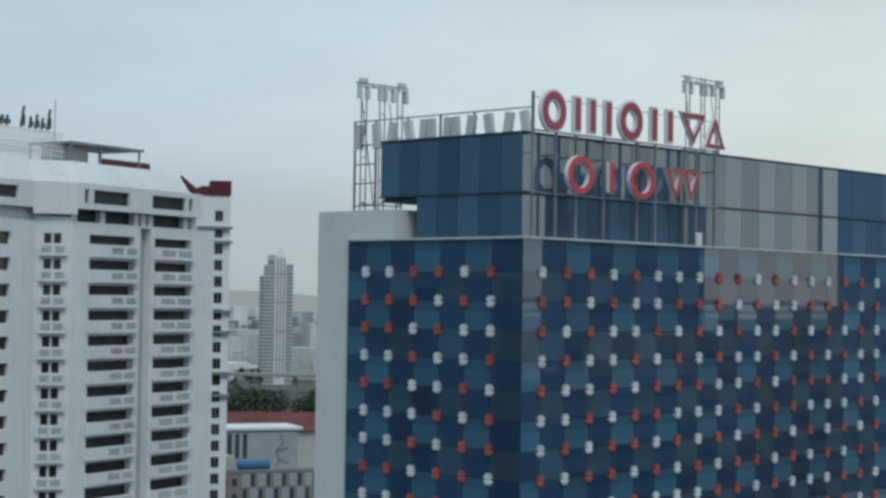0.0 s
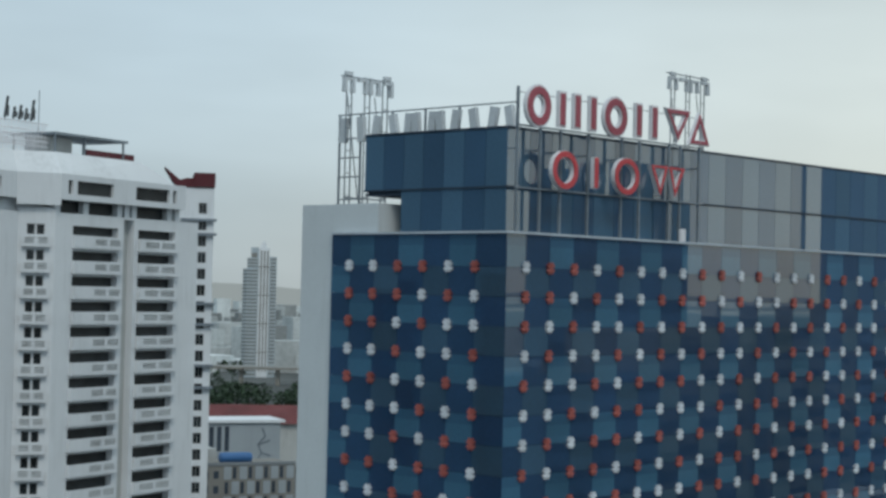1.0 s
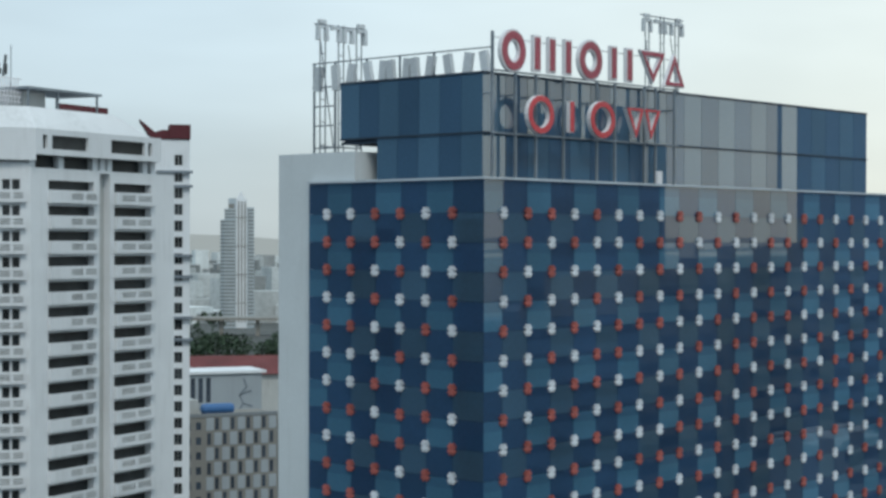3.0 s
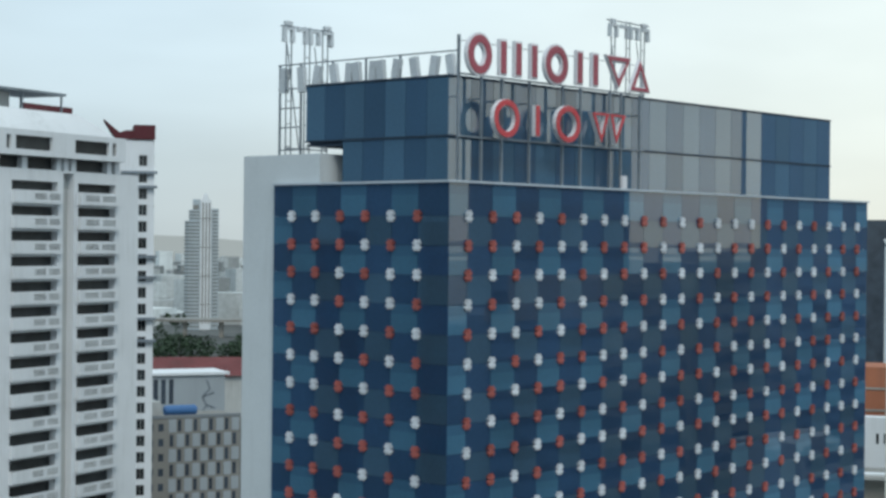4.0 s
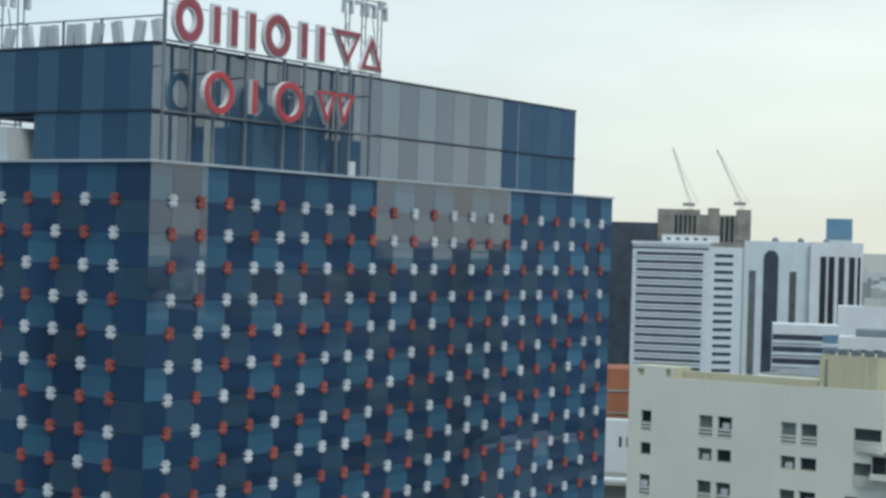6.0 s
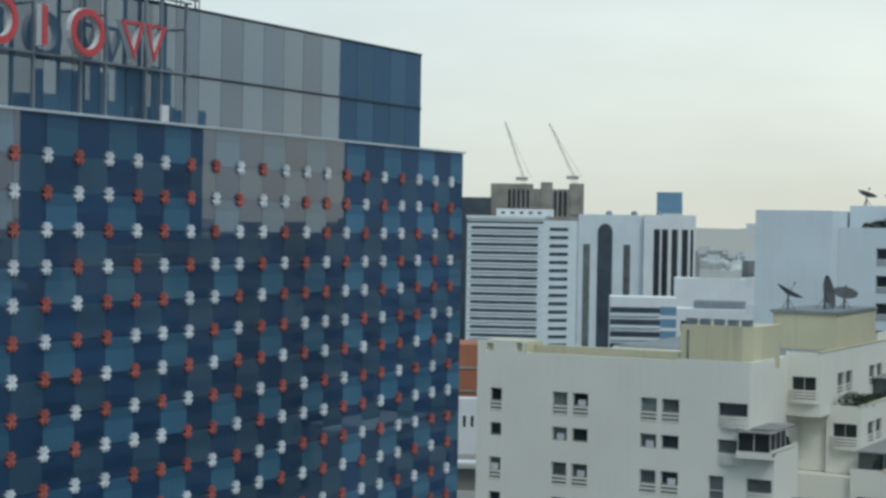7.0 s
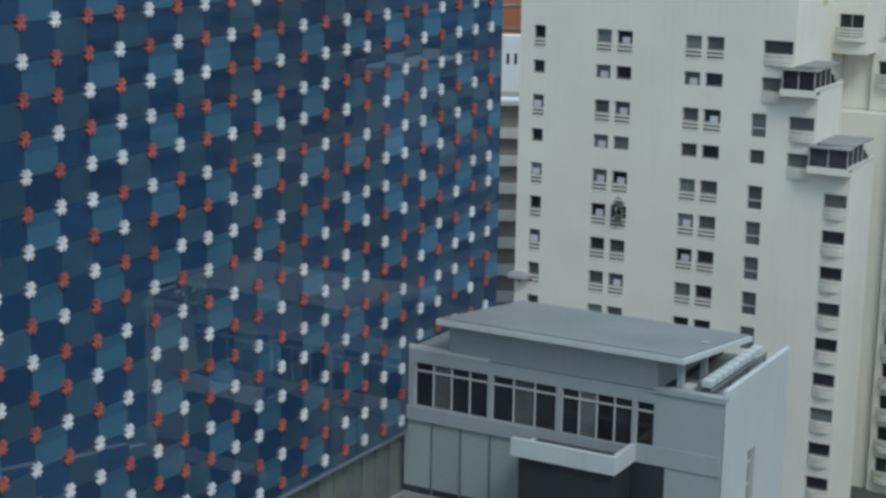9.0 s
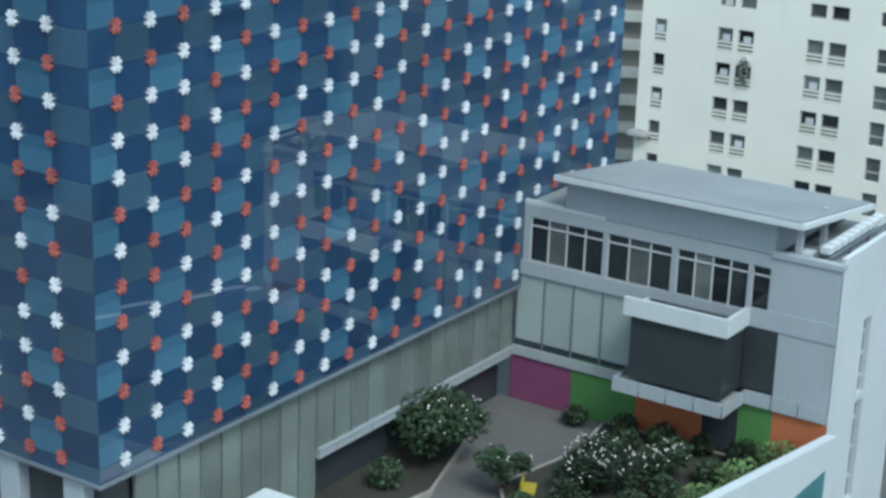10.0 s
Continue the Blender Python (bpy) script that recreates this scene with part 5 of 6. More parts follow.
# ---- low buildings at the foot of the slim tower ----
lw = thing("low_block", "white-roofed low block with tall dark windows", "building", pose(195.8, 260.7, 0, 0, 0, -24))
part("wall", boxes((-15, 13, 0, 12, -12, 16.3)), "annex", lw)
part("roof_slab", boxes((-16, 14, -0.6, 13, 16.3, 16.9)), "tower", lw)
for i in range(8):
    part("tall_window", boxes((-14.2 + 1.9 * i, -13.1 + 1.9 * i, -0.05, 0.02, 9.5, 15.4)), "strip", lw)
bm = bmesh.new()
stroke(bm, [(7, 7), (8.4, 9), (7.4, 11), (9.2, 13), (8.4, 15)], 0.45, -0.1, -0.02)
stroke(bm, [(8.4, 9), (10.6, 8.2)], 0.4, -0.1, -0.02)
stroke(bm, [(7.4, 11), (10.4, 12)], 0.4, -0.1, -0.02)
part("wall_ornament", bm, "shade_steel", lw, "dark branching wall ornament")
tk = thing("checkered_block", "grey block with checkered panels and roof tank", "building", pose(140.4, 189.8, 0, 0, 0, -22))
part("wall", boxes((-14, 11, 0, 12, -12, 15.2)), "brown", tk)
rng = random.Random(12)
for i in range(9):
    for j in range(9):
        if (i + j) % 2 == 0:
            part("panel", boxes((-3.2 + 1.55 * i, -1.75 + 1.55 * i, -0.12, 0.02, 12.6 - 2.8 * j, 15.0 - 2.8 * j)), "annex", tk)
        else:
            part("panel_window", boxes((-3.0 + 1.55 * i, -2.3 + 1.55 * i, -0.04, 0.02, 12.7 - 2.8 * j, 14.9 - 2.8 * j)), "strip", tk)
for i in range(5):
    for j in range(9):
        part("window", boxes((-13.2 + 2.0 * i, -12.2 + 2.0 * i, -0.03, 0.02, 12.8 - 2.8 * j, 14.2 - 2.8 * j)), "strip", tk)
part("parapet", boxes((-14, 11, -0.15, 0.15, 15.2, 15.8)), "roof_grey", tk)
part("roof_room", boxes((-12, -3.5, 4, 9, 15.2, 18.0)), "tower_shade", tk)
tank = thing("water_tank", "blue plastic water tank lying on a flat roof", "tank", pose(140.4, 189.8, 15.2, 0, 0, -22))
bm = bmesh.new()
prof = [(-3.6, 0.3), (-3.4, 0.85), (-3.0, 1.0), (2.4, 1.0), (2.8, 0.85), (3.0, 0.3)]
rings = [[bm.verts.new((x, 2.2 + r * math.cos(a), 1.25 + r * math.sin(a))) for a in (i * math.tau / 16 for i in range(16))] for x, r in prof]
for p, q in zip(rings[:-1], rings[1:]):
    for i in range(16):
        bm.faces.new((p[i], p[(i + 1) % 16], q[(i + 1) % 16], q[i]))
bm.faces.new(rings[0]), bm.faces.new(rings[-1][::-1])
part("tank", bm, "blue_tank", tank, smooth=False)
for x in (-2.5, 1.8):
    part("cradle", boxes((x, x + 0.4, 1.4, 3.0, 0, 0.5)), "shade_steel", tank)
rr = thing("long_hall", "long hall under a dull red metal roof", "building", pose(311.9, 398, 0, 0, 0, -38))
part("wall", boxes((-40, 40, 0, 25, -12, 2.5)), "tower_shade", rr)
bm = bmesh.new()
prof = [(-1.5, 2.4), (12.5, 8.0), (26.5, 2.4)]
s0 = [bm.verts.new((-41, y, z)) for y, z in prof]
s1 = [bm.verts.new((41, y, z)) for y, z in prof]
bm.faces.new(s0), bm.faces.new(s1[::-1])
for i in range(3):
    bm.faces.new((s0[i], s0[(i + 1) % 3], s1[(i + 1) % 3], s1[i]))
part("roof", bm, "roof_red", rr)
woods = bmesh.new()
rng = random.Random(31)
for k in range(46):
    x, y = rng.uniform(-70, 60), rng.uniform(-60, 60)
    h = rng.uniform(7, 13)
    leaf_cloud(woods, (x, y, h * 0.6), (rng.uniform(5, 8), rng.uniform(5, 8), h * 0.5), 240, 1.0, 100 + k, 1.0)
    rod(woods, (x, y, 0), (x, y, h * 0.6), 0.4, 5)
w = tagged(link("far_woods", woods, "leaf"), "dark green belt of far city trees", "trees", kind="stuff")
w.matrix_world = pose(510.2, 623.4, -12, 0, 0, -40.3)

road = thing("elevated_road", "grey elevated expressway crossing behind the trees", "road", pose(640, 772, 0, 0, 0, -46))
part("deck", boxes((-160, 160, 0, 14, -2.0, -0.6)), "concrete", road)
part("barrier", boxes((-160, 160, -0.3, 0.0, -0.6, 0.5)), "tower_shade", road)
for k in range(14):
    part("pier", boxes((-150 + 23 * k, -147.5 + 23 * k, 5, 9, -12, -2.0)), "concrete", road)

# ---- office towers to the east ----
office = thing("office_tower", "white office tower banded with dark strip windows", "building", pose(566.6, 233.4, 0, 0, 0, -70))
# local origin is the tower's near corner; the long face runs to -x, the short one to +x and back
part("long_face", boxes((-30, 0, 0, 16, -12, 51.0)), "pale", office)
part("short_face", prism([(0.02, 0.0), (12.5, 6.0), (12.5, 16), (0.02, 16)], -12, 50.6), "pale", office)
part("roof_band", boxes((-30.4, 0.3, -0.4, 16, 51.0, 52.2)), "tower", office)
part("dark_band", boxes((-30.1, 0.1, -0.15, 15.9, 49.3, 50.0)), "strip", office)
part("roof_house", boxes((-19, 3, 4, 14, 52.2, 55.0)), "tower", office)
for k in range(5):
    part("roof_vent", boxes((-17 + 3.6 * k, -15.5 + 3.6 * k, 3.9, 4.02, 53.0, 53.9)), "strip", office)
for i in range(18):
    z = 46.6 - 3.25 * i
    part("strip_window", boxes((-28.3, -2.0, -0.10, 0.02, z, z + 1.35)), "strip", office)
    part("spandrel_ledge", boxes((-28.5, -1.9, -0.5, -0.11, z - 0.5, z + 0.1)), "tower", office)
    part("strip_window", prism([(2.5, 1.0), (9.5, 4.35), (9.4, 4.6), (2.4, 1.3)], z, z + 1.2), "strip", office)

arch = thing("office_tower", "pale office tower with a tall dark arched glass bay", "building", pose(651.1, 239.8, 0, 0, 0, -67.5))
part("body", boxes((-14.2, 14.2, 0, 20, -12, 54)), "pale", arch)
bm = bmesh.new()
prof = [(-3.2, -12), (3.2, -12), (3.2, 46.5)] + ellipse(0, 46.5, 3.2, 3.6, 10, 0.0, math.pi)[1:-1] + [(-3.2, 46.5)]
s0 = [bm.verts.new((x - 2.5, -0.35, z)) for x, z in prof]
s1 = [bm.verts.new((x - 2.5, 0.02, z)) for x, z in prof]
bm.faces.new(s0), bm.faces.new(s1[::-1])
for i in range(len(prof)):
    bm.faces.new((s0[i], s0[(i + 1) % len(prof)], s1[(i + 1) % len(prof)], s1[i]))
part("arched_glass", bm, "strip", arch, "dark arched glass bay")
for x in (-12.0, 5.5):
    part("slot_window", boxes((x, x + 3.0, -0.1, 0.02, -12, 41)), "glass_grey", arch)
part("right_body", boxes((14.25, 36.5, -3, 18, -12, 54.2)), "tower", arch)
for k, x in enumerate((18.5, 22.0, 26.2, 30.6, 34.3)):
    part("window_stripe", boxes((x, x + (2.6 if k < 4 else 1.2), -3.15, -2.98, 15, 48)), "glass", arch)
bm = bmesh.new()
for k in range(3):
    bmesh.ops.create_uvsphere(bm, u_segments=10, v_segments=6, radius=1.6, matrix=Matrix.Translation((-1 + 11 * k, 6, 54.3)))
tagged(part("roof_dome", bm, "shade_steel", arch), kind="stuff")

lo1 = thing("office_block", "low white office block with long strip windows", "building", pose(433.1, 138.6, 0, 0, 0, -66))
part("body", boxes((-9.8, 9.8, 0, 16, -12, 27.3)), "tower", lo1)
for i in range(9):
    z = 22.6 - 3.6 * i
    part("strip_window", boxes((-9.85, 5.0, -0.1, 0.02, z, z + 1.7)), "strip", lo1)
    part("ledge", boxes((-9.9, 4.9, -0.6, -0.11, z - 0.8, z - 0.05)), "pale", lo1)
    part("corner_glass", boxes((5.05, 9.82, -0.08, 0.02, z - 0.5, z + 2.0)), "blue_tower", lo1)
lo2 = thing("office_block", "low white block with square dark windows and dark roof tanks", "building", pose(393.2, 102.2, 0, 0, 0, -71))
part("body", boxes((-10.5, 10.5, 0, 14, -12, 26.4)), "tower", lo2)
for i in range(5):
    part("window", boxes((-9.3 + 4.1 * i, -6.9 + 4.1 * i, -0.08, 0.02, 20.4, 23.2)), "strip", lo2)
part("roof_tank", boxes((-6, 8, 4, 10, 26.4, 28.6), bevel=0.4), "shade_steel", lo2)
up = thing("office_block", "white upper office block with plain walls", "building", pose(470, 130, 0, 0, 0, -70))
part("body", boxes((-12, 14, 0, 14, -12, 32.5)), "tower", up)
part("roof_room", boxes((-4, 9, 3, 10, 32.5, 35)), "tower_shade", up)

site = thing("unfinished_tower", "grey unfinished tower block under two cranes", "building", pose(761.5, 334.8, 0, 0, 0, -64.6))
part("body", boxes((-17, 31, 0, 22, -12, 68)), "concrete", site)
for x0, x1, zt in ((-17, 5, 70.5), (9, 15, 71.5), (24, 31.2, 71)):
    part("core_wall", boxes((x0, x1, -0.6, 20, 55, zt)), "concrete", site)
for i in range(8):
    # dark sheets on the solid wall stand for the shade inside openings
    part("bare_opening", boxes((-8 + 2.4 * i, -6.6 + 2.4 * i, -0.75, -0.61, 58, 67.5)) if i < 5 else boxes((15.6 + 2.6 * (i - 5), 17.2 + 2.6 * (i - 5), -0.12, 0.02, 54, 67)), "glass", site)
side = thing("dark_block", "dark glass block behind the banded office", "building", pose(745.0, 352.0, 0, 0, 0, -64.6))
part("body", boxes((-20, 6, 0, 20, -12, 63)), "strip", side)


def crane(name_label, m, mast, jib, lean):
    c = thing("tower_crane", name_label, "crane", m, "tower cranes")
    bm = bmesh.new()
    for dx, dy in ((-0.8, -0.8), (0.8, -0.8), (0.8, 0.8), (-0.8, 0.8)):
        rod(bm, (dx, dy, 0), (dx, dy, mast), 0.13, 4)
    for k in range(int(mast / 2)):
        rod(bm, (-0.8, -0.8, 2 * k), (0.8, -0.8, 2 * k + 2), 0.09, 4)
    part("mast", bm, "crane", c)
    bm = bmesh.new()
    d = Vector((math.sin(radians(lean)), 0, math.cos(radians(lean))))
    a = Vector((0, 0, mast + 1))
    n = Vector((d.z, 0, -d.x))
    for s in (-0.6, 0.6):
        rod(bm, a + n * s, a + d * jib + n * s * 0.4, 0.12, 4)
    for k in range(int(jib / 2.5)):
        rod(bm, a + d * (2.5 * k) + n * 0.6, a + d * (2.5 * k + 2.5) - n * 0.55, 0.08, 4)
    part("jib", bm, "crane", c)
    bm = bmesh.new()
    rod(bm, a - Vector((d.x, 0, 0)).normalized() * 4 if abs(d.x) > 0.05 else a + Vector((4, 0, 0)), a + d * jib, 0.08, 4)
    part("stay_cable", bm, "crane", c)
    part("cab", boxes((-4, 2.2, -1.2, 1.2, mast, mast + 1.6)), "crane", c)


crane("luffing crane on an unfinished tower", pose(768, 338, 68, 0, 0, -64.5), 4.5, 31, -19)
crane("luffing crane on an unfinished tower", pose(779, 314, 68, 0, 0, -64.5), 5.5, 31, -26)
bt = thing("distant_tower", "distant tower with a pale blue glass top", "building", pose(1072.2, 371.3, 0, 0, 0, -69.4))
part("body", boxes((-8.7, 8.7, 0, 16, -12, 66)), "pale", bt)
part("blue_top", boxes((-8.9, 8.5, -0.5, 15, 60, 74)), "blue_tower", bt)

# ---- pale apartment building beyond the cream block ----
PX = 165.0
pale = thing("apartment_block", "pale bluish apartment block with balconies and roof garden", "building")
part("blank_wall", boxes((PX - 3.0, PX + 14, 7.44, 17.3, -12, 50.05)), "pale", pale, "pale windowless end wall")
PF = 3.42
for i in range(14):
    part("edge_balcony", boxes((PX - 3.6, PX - 1.0, 17.32, 18.29, 47.0 - PF * i, 48.3 - PF * i)), "tower", pale)
cols = [(4.77, 6.58, 2), (7.9, 9.1, 1), (10.2, 11.4, 1)]
hs = []
for i in range(15):
    z = 45.45 - PF * i
    hs += [(a, b, z - 2.3, z) for a, b, k in cols]
Y0 = 7.41
bm = bmesh.new()
facade(bm, (PX, Y0), (0, -1), 12.7, -12, 47.4, hs, 0.5)
part("front_wall", bm, "pale", pale)
part("core", boxes((PX + 0.55, PX + 14, Y0 - 12.65, Y0 - 0.05, -12, 47.3)), "pale", pale)
for i in range(15):
    z = 45.45 - PF * i
    for a, b, k in cols:
        window_unit(pale, face_pose((PX, Y0), (0, -1), a, z - 2.3), b - a, 2.3, 1.0 if k == 2 else 0.0, k % 2, "glass" if k == 2 else "glass_grey", "pale", 0.5)
Y1 = Y0 - 12.72
hs = [(0.4, 2.9, 44.4 - PF * i - 1.4, 44.4 - PF * i) for i in range(15)]
bm = bmesh.new()
facade(bm, (PX + 3, Y1), (0, -1), 4.2, -12, 46.9, hs, 0.5)
part("corner_wall", bm, "pale", pale)
part("corner_core", boxes((PX + 3.55, PX + 14, Y1 - 4.15, Y1 + 0.03, -12, 46.8)), "pale", pale)
for a, b, c, d in hs:
    window_unit(pale, face_pose((PX + 3, Y1), (0, -1), a, c), b - a, d - c, 0, 0, "glass", "pale", 0.5)
    part("balcony_guard", boxes((PX + 2.2, PX + 2.99, Y1 - 0.07 - b, Y1 + 0.03 - a, c - 1.2, c - 0.05), bevel=0.1), "pale", pale)
part("roof_house", boxes((PX + 4, PX + 12, Y0 - 10.4, Y0 - 0.3, 47.4, 50.8)), "pale", pale)
part("roof_parapet", boxes((PX + 0.02, PX + 0.3, Y0 - 12.6, Y0 - 0.1, 47.42, 48.0)), "pale", pale)
for k in range(7):
    shrub(PX + 1.8, Y0 - 3.2 - 1.4 * k, 47.4, 0.8 + 0.22 * (k % 3), 60 + k, "leaf", "dark roof garden shrub on a pale block")
dish(PX + 6, Y0 - 1.9, 50.8, 1.3, 40, 20, "pale satellite dish on a roof house")
dish(PX + 6, Y0 - 5.0, 50.8, 0.9, 40, 20, "small satellite dish on a roof house")
for k, h in ((8.0, 4.5), (11.5, 3.2)):
    bm = bmesh.new()
    rod(bm, (PX + 5, Y0 - k, 47.4), (PX + 5, Y0 - k, 50.4 + h), 0.05, 4)
    part("aerial", bm, "dish", pale)

# ---- stepped pale terraces ----
TX = 146.0
terr = thing("apartment_block", "stepped pale grey apartment block with planted terraces", "building")
tiers = [(-7.67, -15.2, 39.34), (-7.67, -19.0, 31.84), (-7.67, -22.4, 24.51), (-7.67, -26.2, 16.65)]
prev = None
for k, (ya, yb, zt) in enumerate(tiers):
    zb = tiers[k + 1][2] if k < 3 else -12
    L = ya - yb
    hs = []
    z = zt - 1.7
    while z - 2.0 > zb:
        hs.append((L - 3.6, L - 0.9, z - 1.95, z))
        z -= 2.75
    if k == 3:
        for i in range(2):
            hs.append((4.3, 8.2, 14.8 - 2.75 * i - 1.95, 14.8 - 2.75 * i)), hs.append((9.2, 11.0, 10.9 - 2.75 * i - 1.95, 10.9 - 2.75 * i)), hs.append((4.3, 8.2, 9.3 - 2.75 * i - 1.95, 9.3 - 2.75 * i))
    if k == 2:
        for i in range(2):
            hs.append((4.3, 8.2, 22.0 - 2.75 * i - 1.95, 22.0 - 2.75 * i))
    hs = [h for h in hs if h[2] > zb]
    bm = bmesh.new()
    facade(bm, (TX, ya), (0, -1), L, zb, zt, hs, 0.6)
    part("front_wall", bm, "terr_grey", terr)
    part("side_wall", boxes((TX + 0.02, TX + 9, yb - 0.02, yb + 0.3, zb, zt)), "terr_grey", terr)
    part("core", boxes((TX + 0.65, TX + 9, yb + 0.35, ya - 0.05, zb, zt - 0.1)), "terr_grey", terr)
    part("terrace_rail", boxes((TX - 0.1, TX + 0.2, yb - 0.1, yb + 3.6, zt, zt + 0.9), (TX + 0.2, TX + 8.9, yb - 0.1, yb + 0.1, zt, zt + 0.9)), "terr_grey", terr)
    for a, b, c, d in hs:
        window_unit(terr, face_pose((TX, ya), (0, -1), a, c), b - a, d - c, 1.0, 0, "glass", "terr_grey", 0.6)
    for j in range(4):
        shrub(TX + 1.2 + 1.0 * (j % 2), yb + 0.7 + 0.9 * j, zt, 0.8 + 0.25 * ((j + k) % 3), 80 + 5 * k + j, "leaf", "dark terrace planting on a pale block")
    for j in range(3):
        part("side_window", boxes((TX + 2 + 2.4 * j, TX + 2.9 + 2.4 * j, yb - 0.06, yb - 0.021, zt - 4.2, zt - 2.4)), "glass", terr)
part("terrace_canopy", boxes((TX + 0.6, TX + 8, -15.0, -9.5, 41.4, 41.6)), "canopy", terr, "dull grey terrace canopy")
for y in (-14.8, -9.8):
    part("canopy_post", boxes((TX + 0.8, TX + 0.95, y, y + 0.15, 39.2, 41.4)), "shade_steel", terr)

# ---- pool deck ----
pool = thing("pool_deck", "white podium deck with a turquoise swimming pool", "pool")
part("podium", boxes((128, 145.9, -40, -13.3, -12, 1.6)), "annex", pool)
part("water", boxes((130, 144, -22.5, -13.4, 1.6, 1.75)), "pool", pool, "turquoise pool water")
part("pool_rim", boxes((129.4, 129.99, -23.0, -13.4, 1.6, 2.0), (129.99, 144, -23.1, -22.51, 1.6, 2.0)), "annex", pool)
part("dark_screen", boxes((145.2, 145.6, -20, -13.4, 1.6, 4.4)), "black", pool)
part("pavilion_roof", boxes((131, 144, -31.5, -24.0, 4.0, 4.3)), "canopy", pool)
for x in (131.3, 137, 143.5):
    part("pavilion_post", boxes((x, x + 0.25, -31.2, -30.95, 1.6, 4.0)), "annex", pool)
    part("pavilion_post", boxes((x, x + 0.25, -24.5, -24.25, 1.6, 4.0)), "annex", pool)
for i in range(3):
    part("deck_window", boxes((127.93, 128.02, -28.5 + 5 * i, -24.8 + 5 * i, -2.4, -0.8)), "glass", pool)
    part("deck_window", boxes((127.93, 128.02, -28.5 + 5 * i, -24.8 + 5 * i, -6.4, -4.8)), "glass", pool)
for k in range(9):
    shrub(144.6, -14.5 - 1.9 * k, 1.6, 1.0 + 0.3 * (k % 2), 120 + k, "leaf", "dark hedge plant at the pool deck edge")

# ---- concrete frame under construction ----
cf = thing("unfinished_tower", "bare concrete tower frame with scaffolding and cranes", "building", pose(363.2, 17.8, 0, 0, 0, -80.5))
part("core", boxes((-11.4, 11.4, 1.3, 14, -12, 57.4)), "concrete", cf)
for i in range(15):
    part("floor_slab", boxes((-11.9, 11.9, 0, 16, 57.5 - 3.3 * i, 57.9 - 3.3 * i)), "concrete", cf)
for i in range(11):
    x = -11.6 + 2.3 * i
    part("column", boxes((x, x + 0.6, 0.2, 0.8, -12, 57.5)), "concrete", cf)
    part("starter_bar", boxes((x + 0.1, x + 0.35, 0.4, 0.7, 57.9, 60.2 + (i * 7 % 3))), "dish", cf)
for k in range(3):
    part("form_panel", boxes((-6 + 6 * k, -2 + 6 * k, 0.5, 6, 57.9, 59.8 + 0.5 * k)), "concrete", cf)
part("dark_mesh", boxes((-12.1, 0, -0.3, 0.0, 30, 42)), "black", cf, "dark safety mesh")
crane("tower crane above a bare concrete frame", pose(363.3, 18.3, 57.5, 0, 0, -80.5), 8, 13, -4)
crane("tower crane above a bare concrete frame", pose(365.5, 6.5, 54.5, 0, 0, -80.5), 4, 22, -9)
crane("tower crane beside a pale block", pose(255, 12.5, 38, 0, 0, -80), 10, 5, 88)
brown = thing("commercial_block", "plain brown-grey block with one white square sign", "building", pose(275.5, -3.5, 0, 0, 0, -81.7))
part("body", boxes((-8.6, 26, 0, 20, -12, 43.4)), "brown", brown)
part("square_sign", boxes((-2.0, 1.2, -0.2, 0.02, 37.0, 40.4)), "sign_white", brown)
part("sign_mark", boxes((-1.2, 0.4, -0.3, -0.21, 37.9, 39.5)), "shade_steel", brown)
part("square_sign", boxes((8.0, 10.5, -0.2, 0.02, 36.6, 40.4)), "sign_white", brown)
rb2 = thing("glass_block", "blue-grey glass block behind plain cladding", "building", pose(445, 12.7, 0, 0, 0, -82.7))
part("body", boxes((-4.5, 30, 0, 20, -12, 53)), "blue_tower", rb2)
part("white_chevron", prism([(-6.0, -0.5), (-3.2, -0.5), (-3.2, 0.2), (-6, 0.2)], 41, 46), "sign_white", rb2)
yb_ = thing("low_block", "low cream block with rows of small windows", "building", pose(246.3, -10.6, 0, 0, 0, -82))
part("body", boxes((-9, 26, 0, 14, -12, 21.6)), "beige", yb_)
part("roof", boxes((-9.5, 26.5, -0.5, 15, 21.6, 23.4)), "roof_grey", yb_)
part("roof_screen", boxes((-3, 12, 2, 2.3, 23.4, 28.0)), "tower", yb_)
for i in range(9):
    for j in range(4):
        part("window", boxes((-8 + 2.3 * i, -6.4 + 2.3 * i, -0.08, 0.02, 18.4 - 2.6 * j, 19.9 - 2.6 * j)), "strip", yb_)
shed = thing("tiled_house", "low house under a grey pitched roof", "building", pose(225, -15, 0, 0, 0, -82))
part("wall", boxes((-6, 30, 0, 20, -12, 8)), "tower_shade", shed)
bm = bmesh.new()
prof = [(-1.5, 8), (10, 14), (21.5, 8)]
s0 = [bm.verts.new((-7, y, z)) for y, z in prof]
s1 = [bm.verts.new((31, y, z)) for y, z in prof]
bm.faces.new(s0), bm.faces.new(s1[::-1])
for i in range(3):
    bm.faces.new((s0[i], s0[(i + 1) % 3], s1[(i + 1) % 3], s1[i]))
part("roof", bm, "roof_grey", shed)

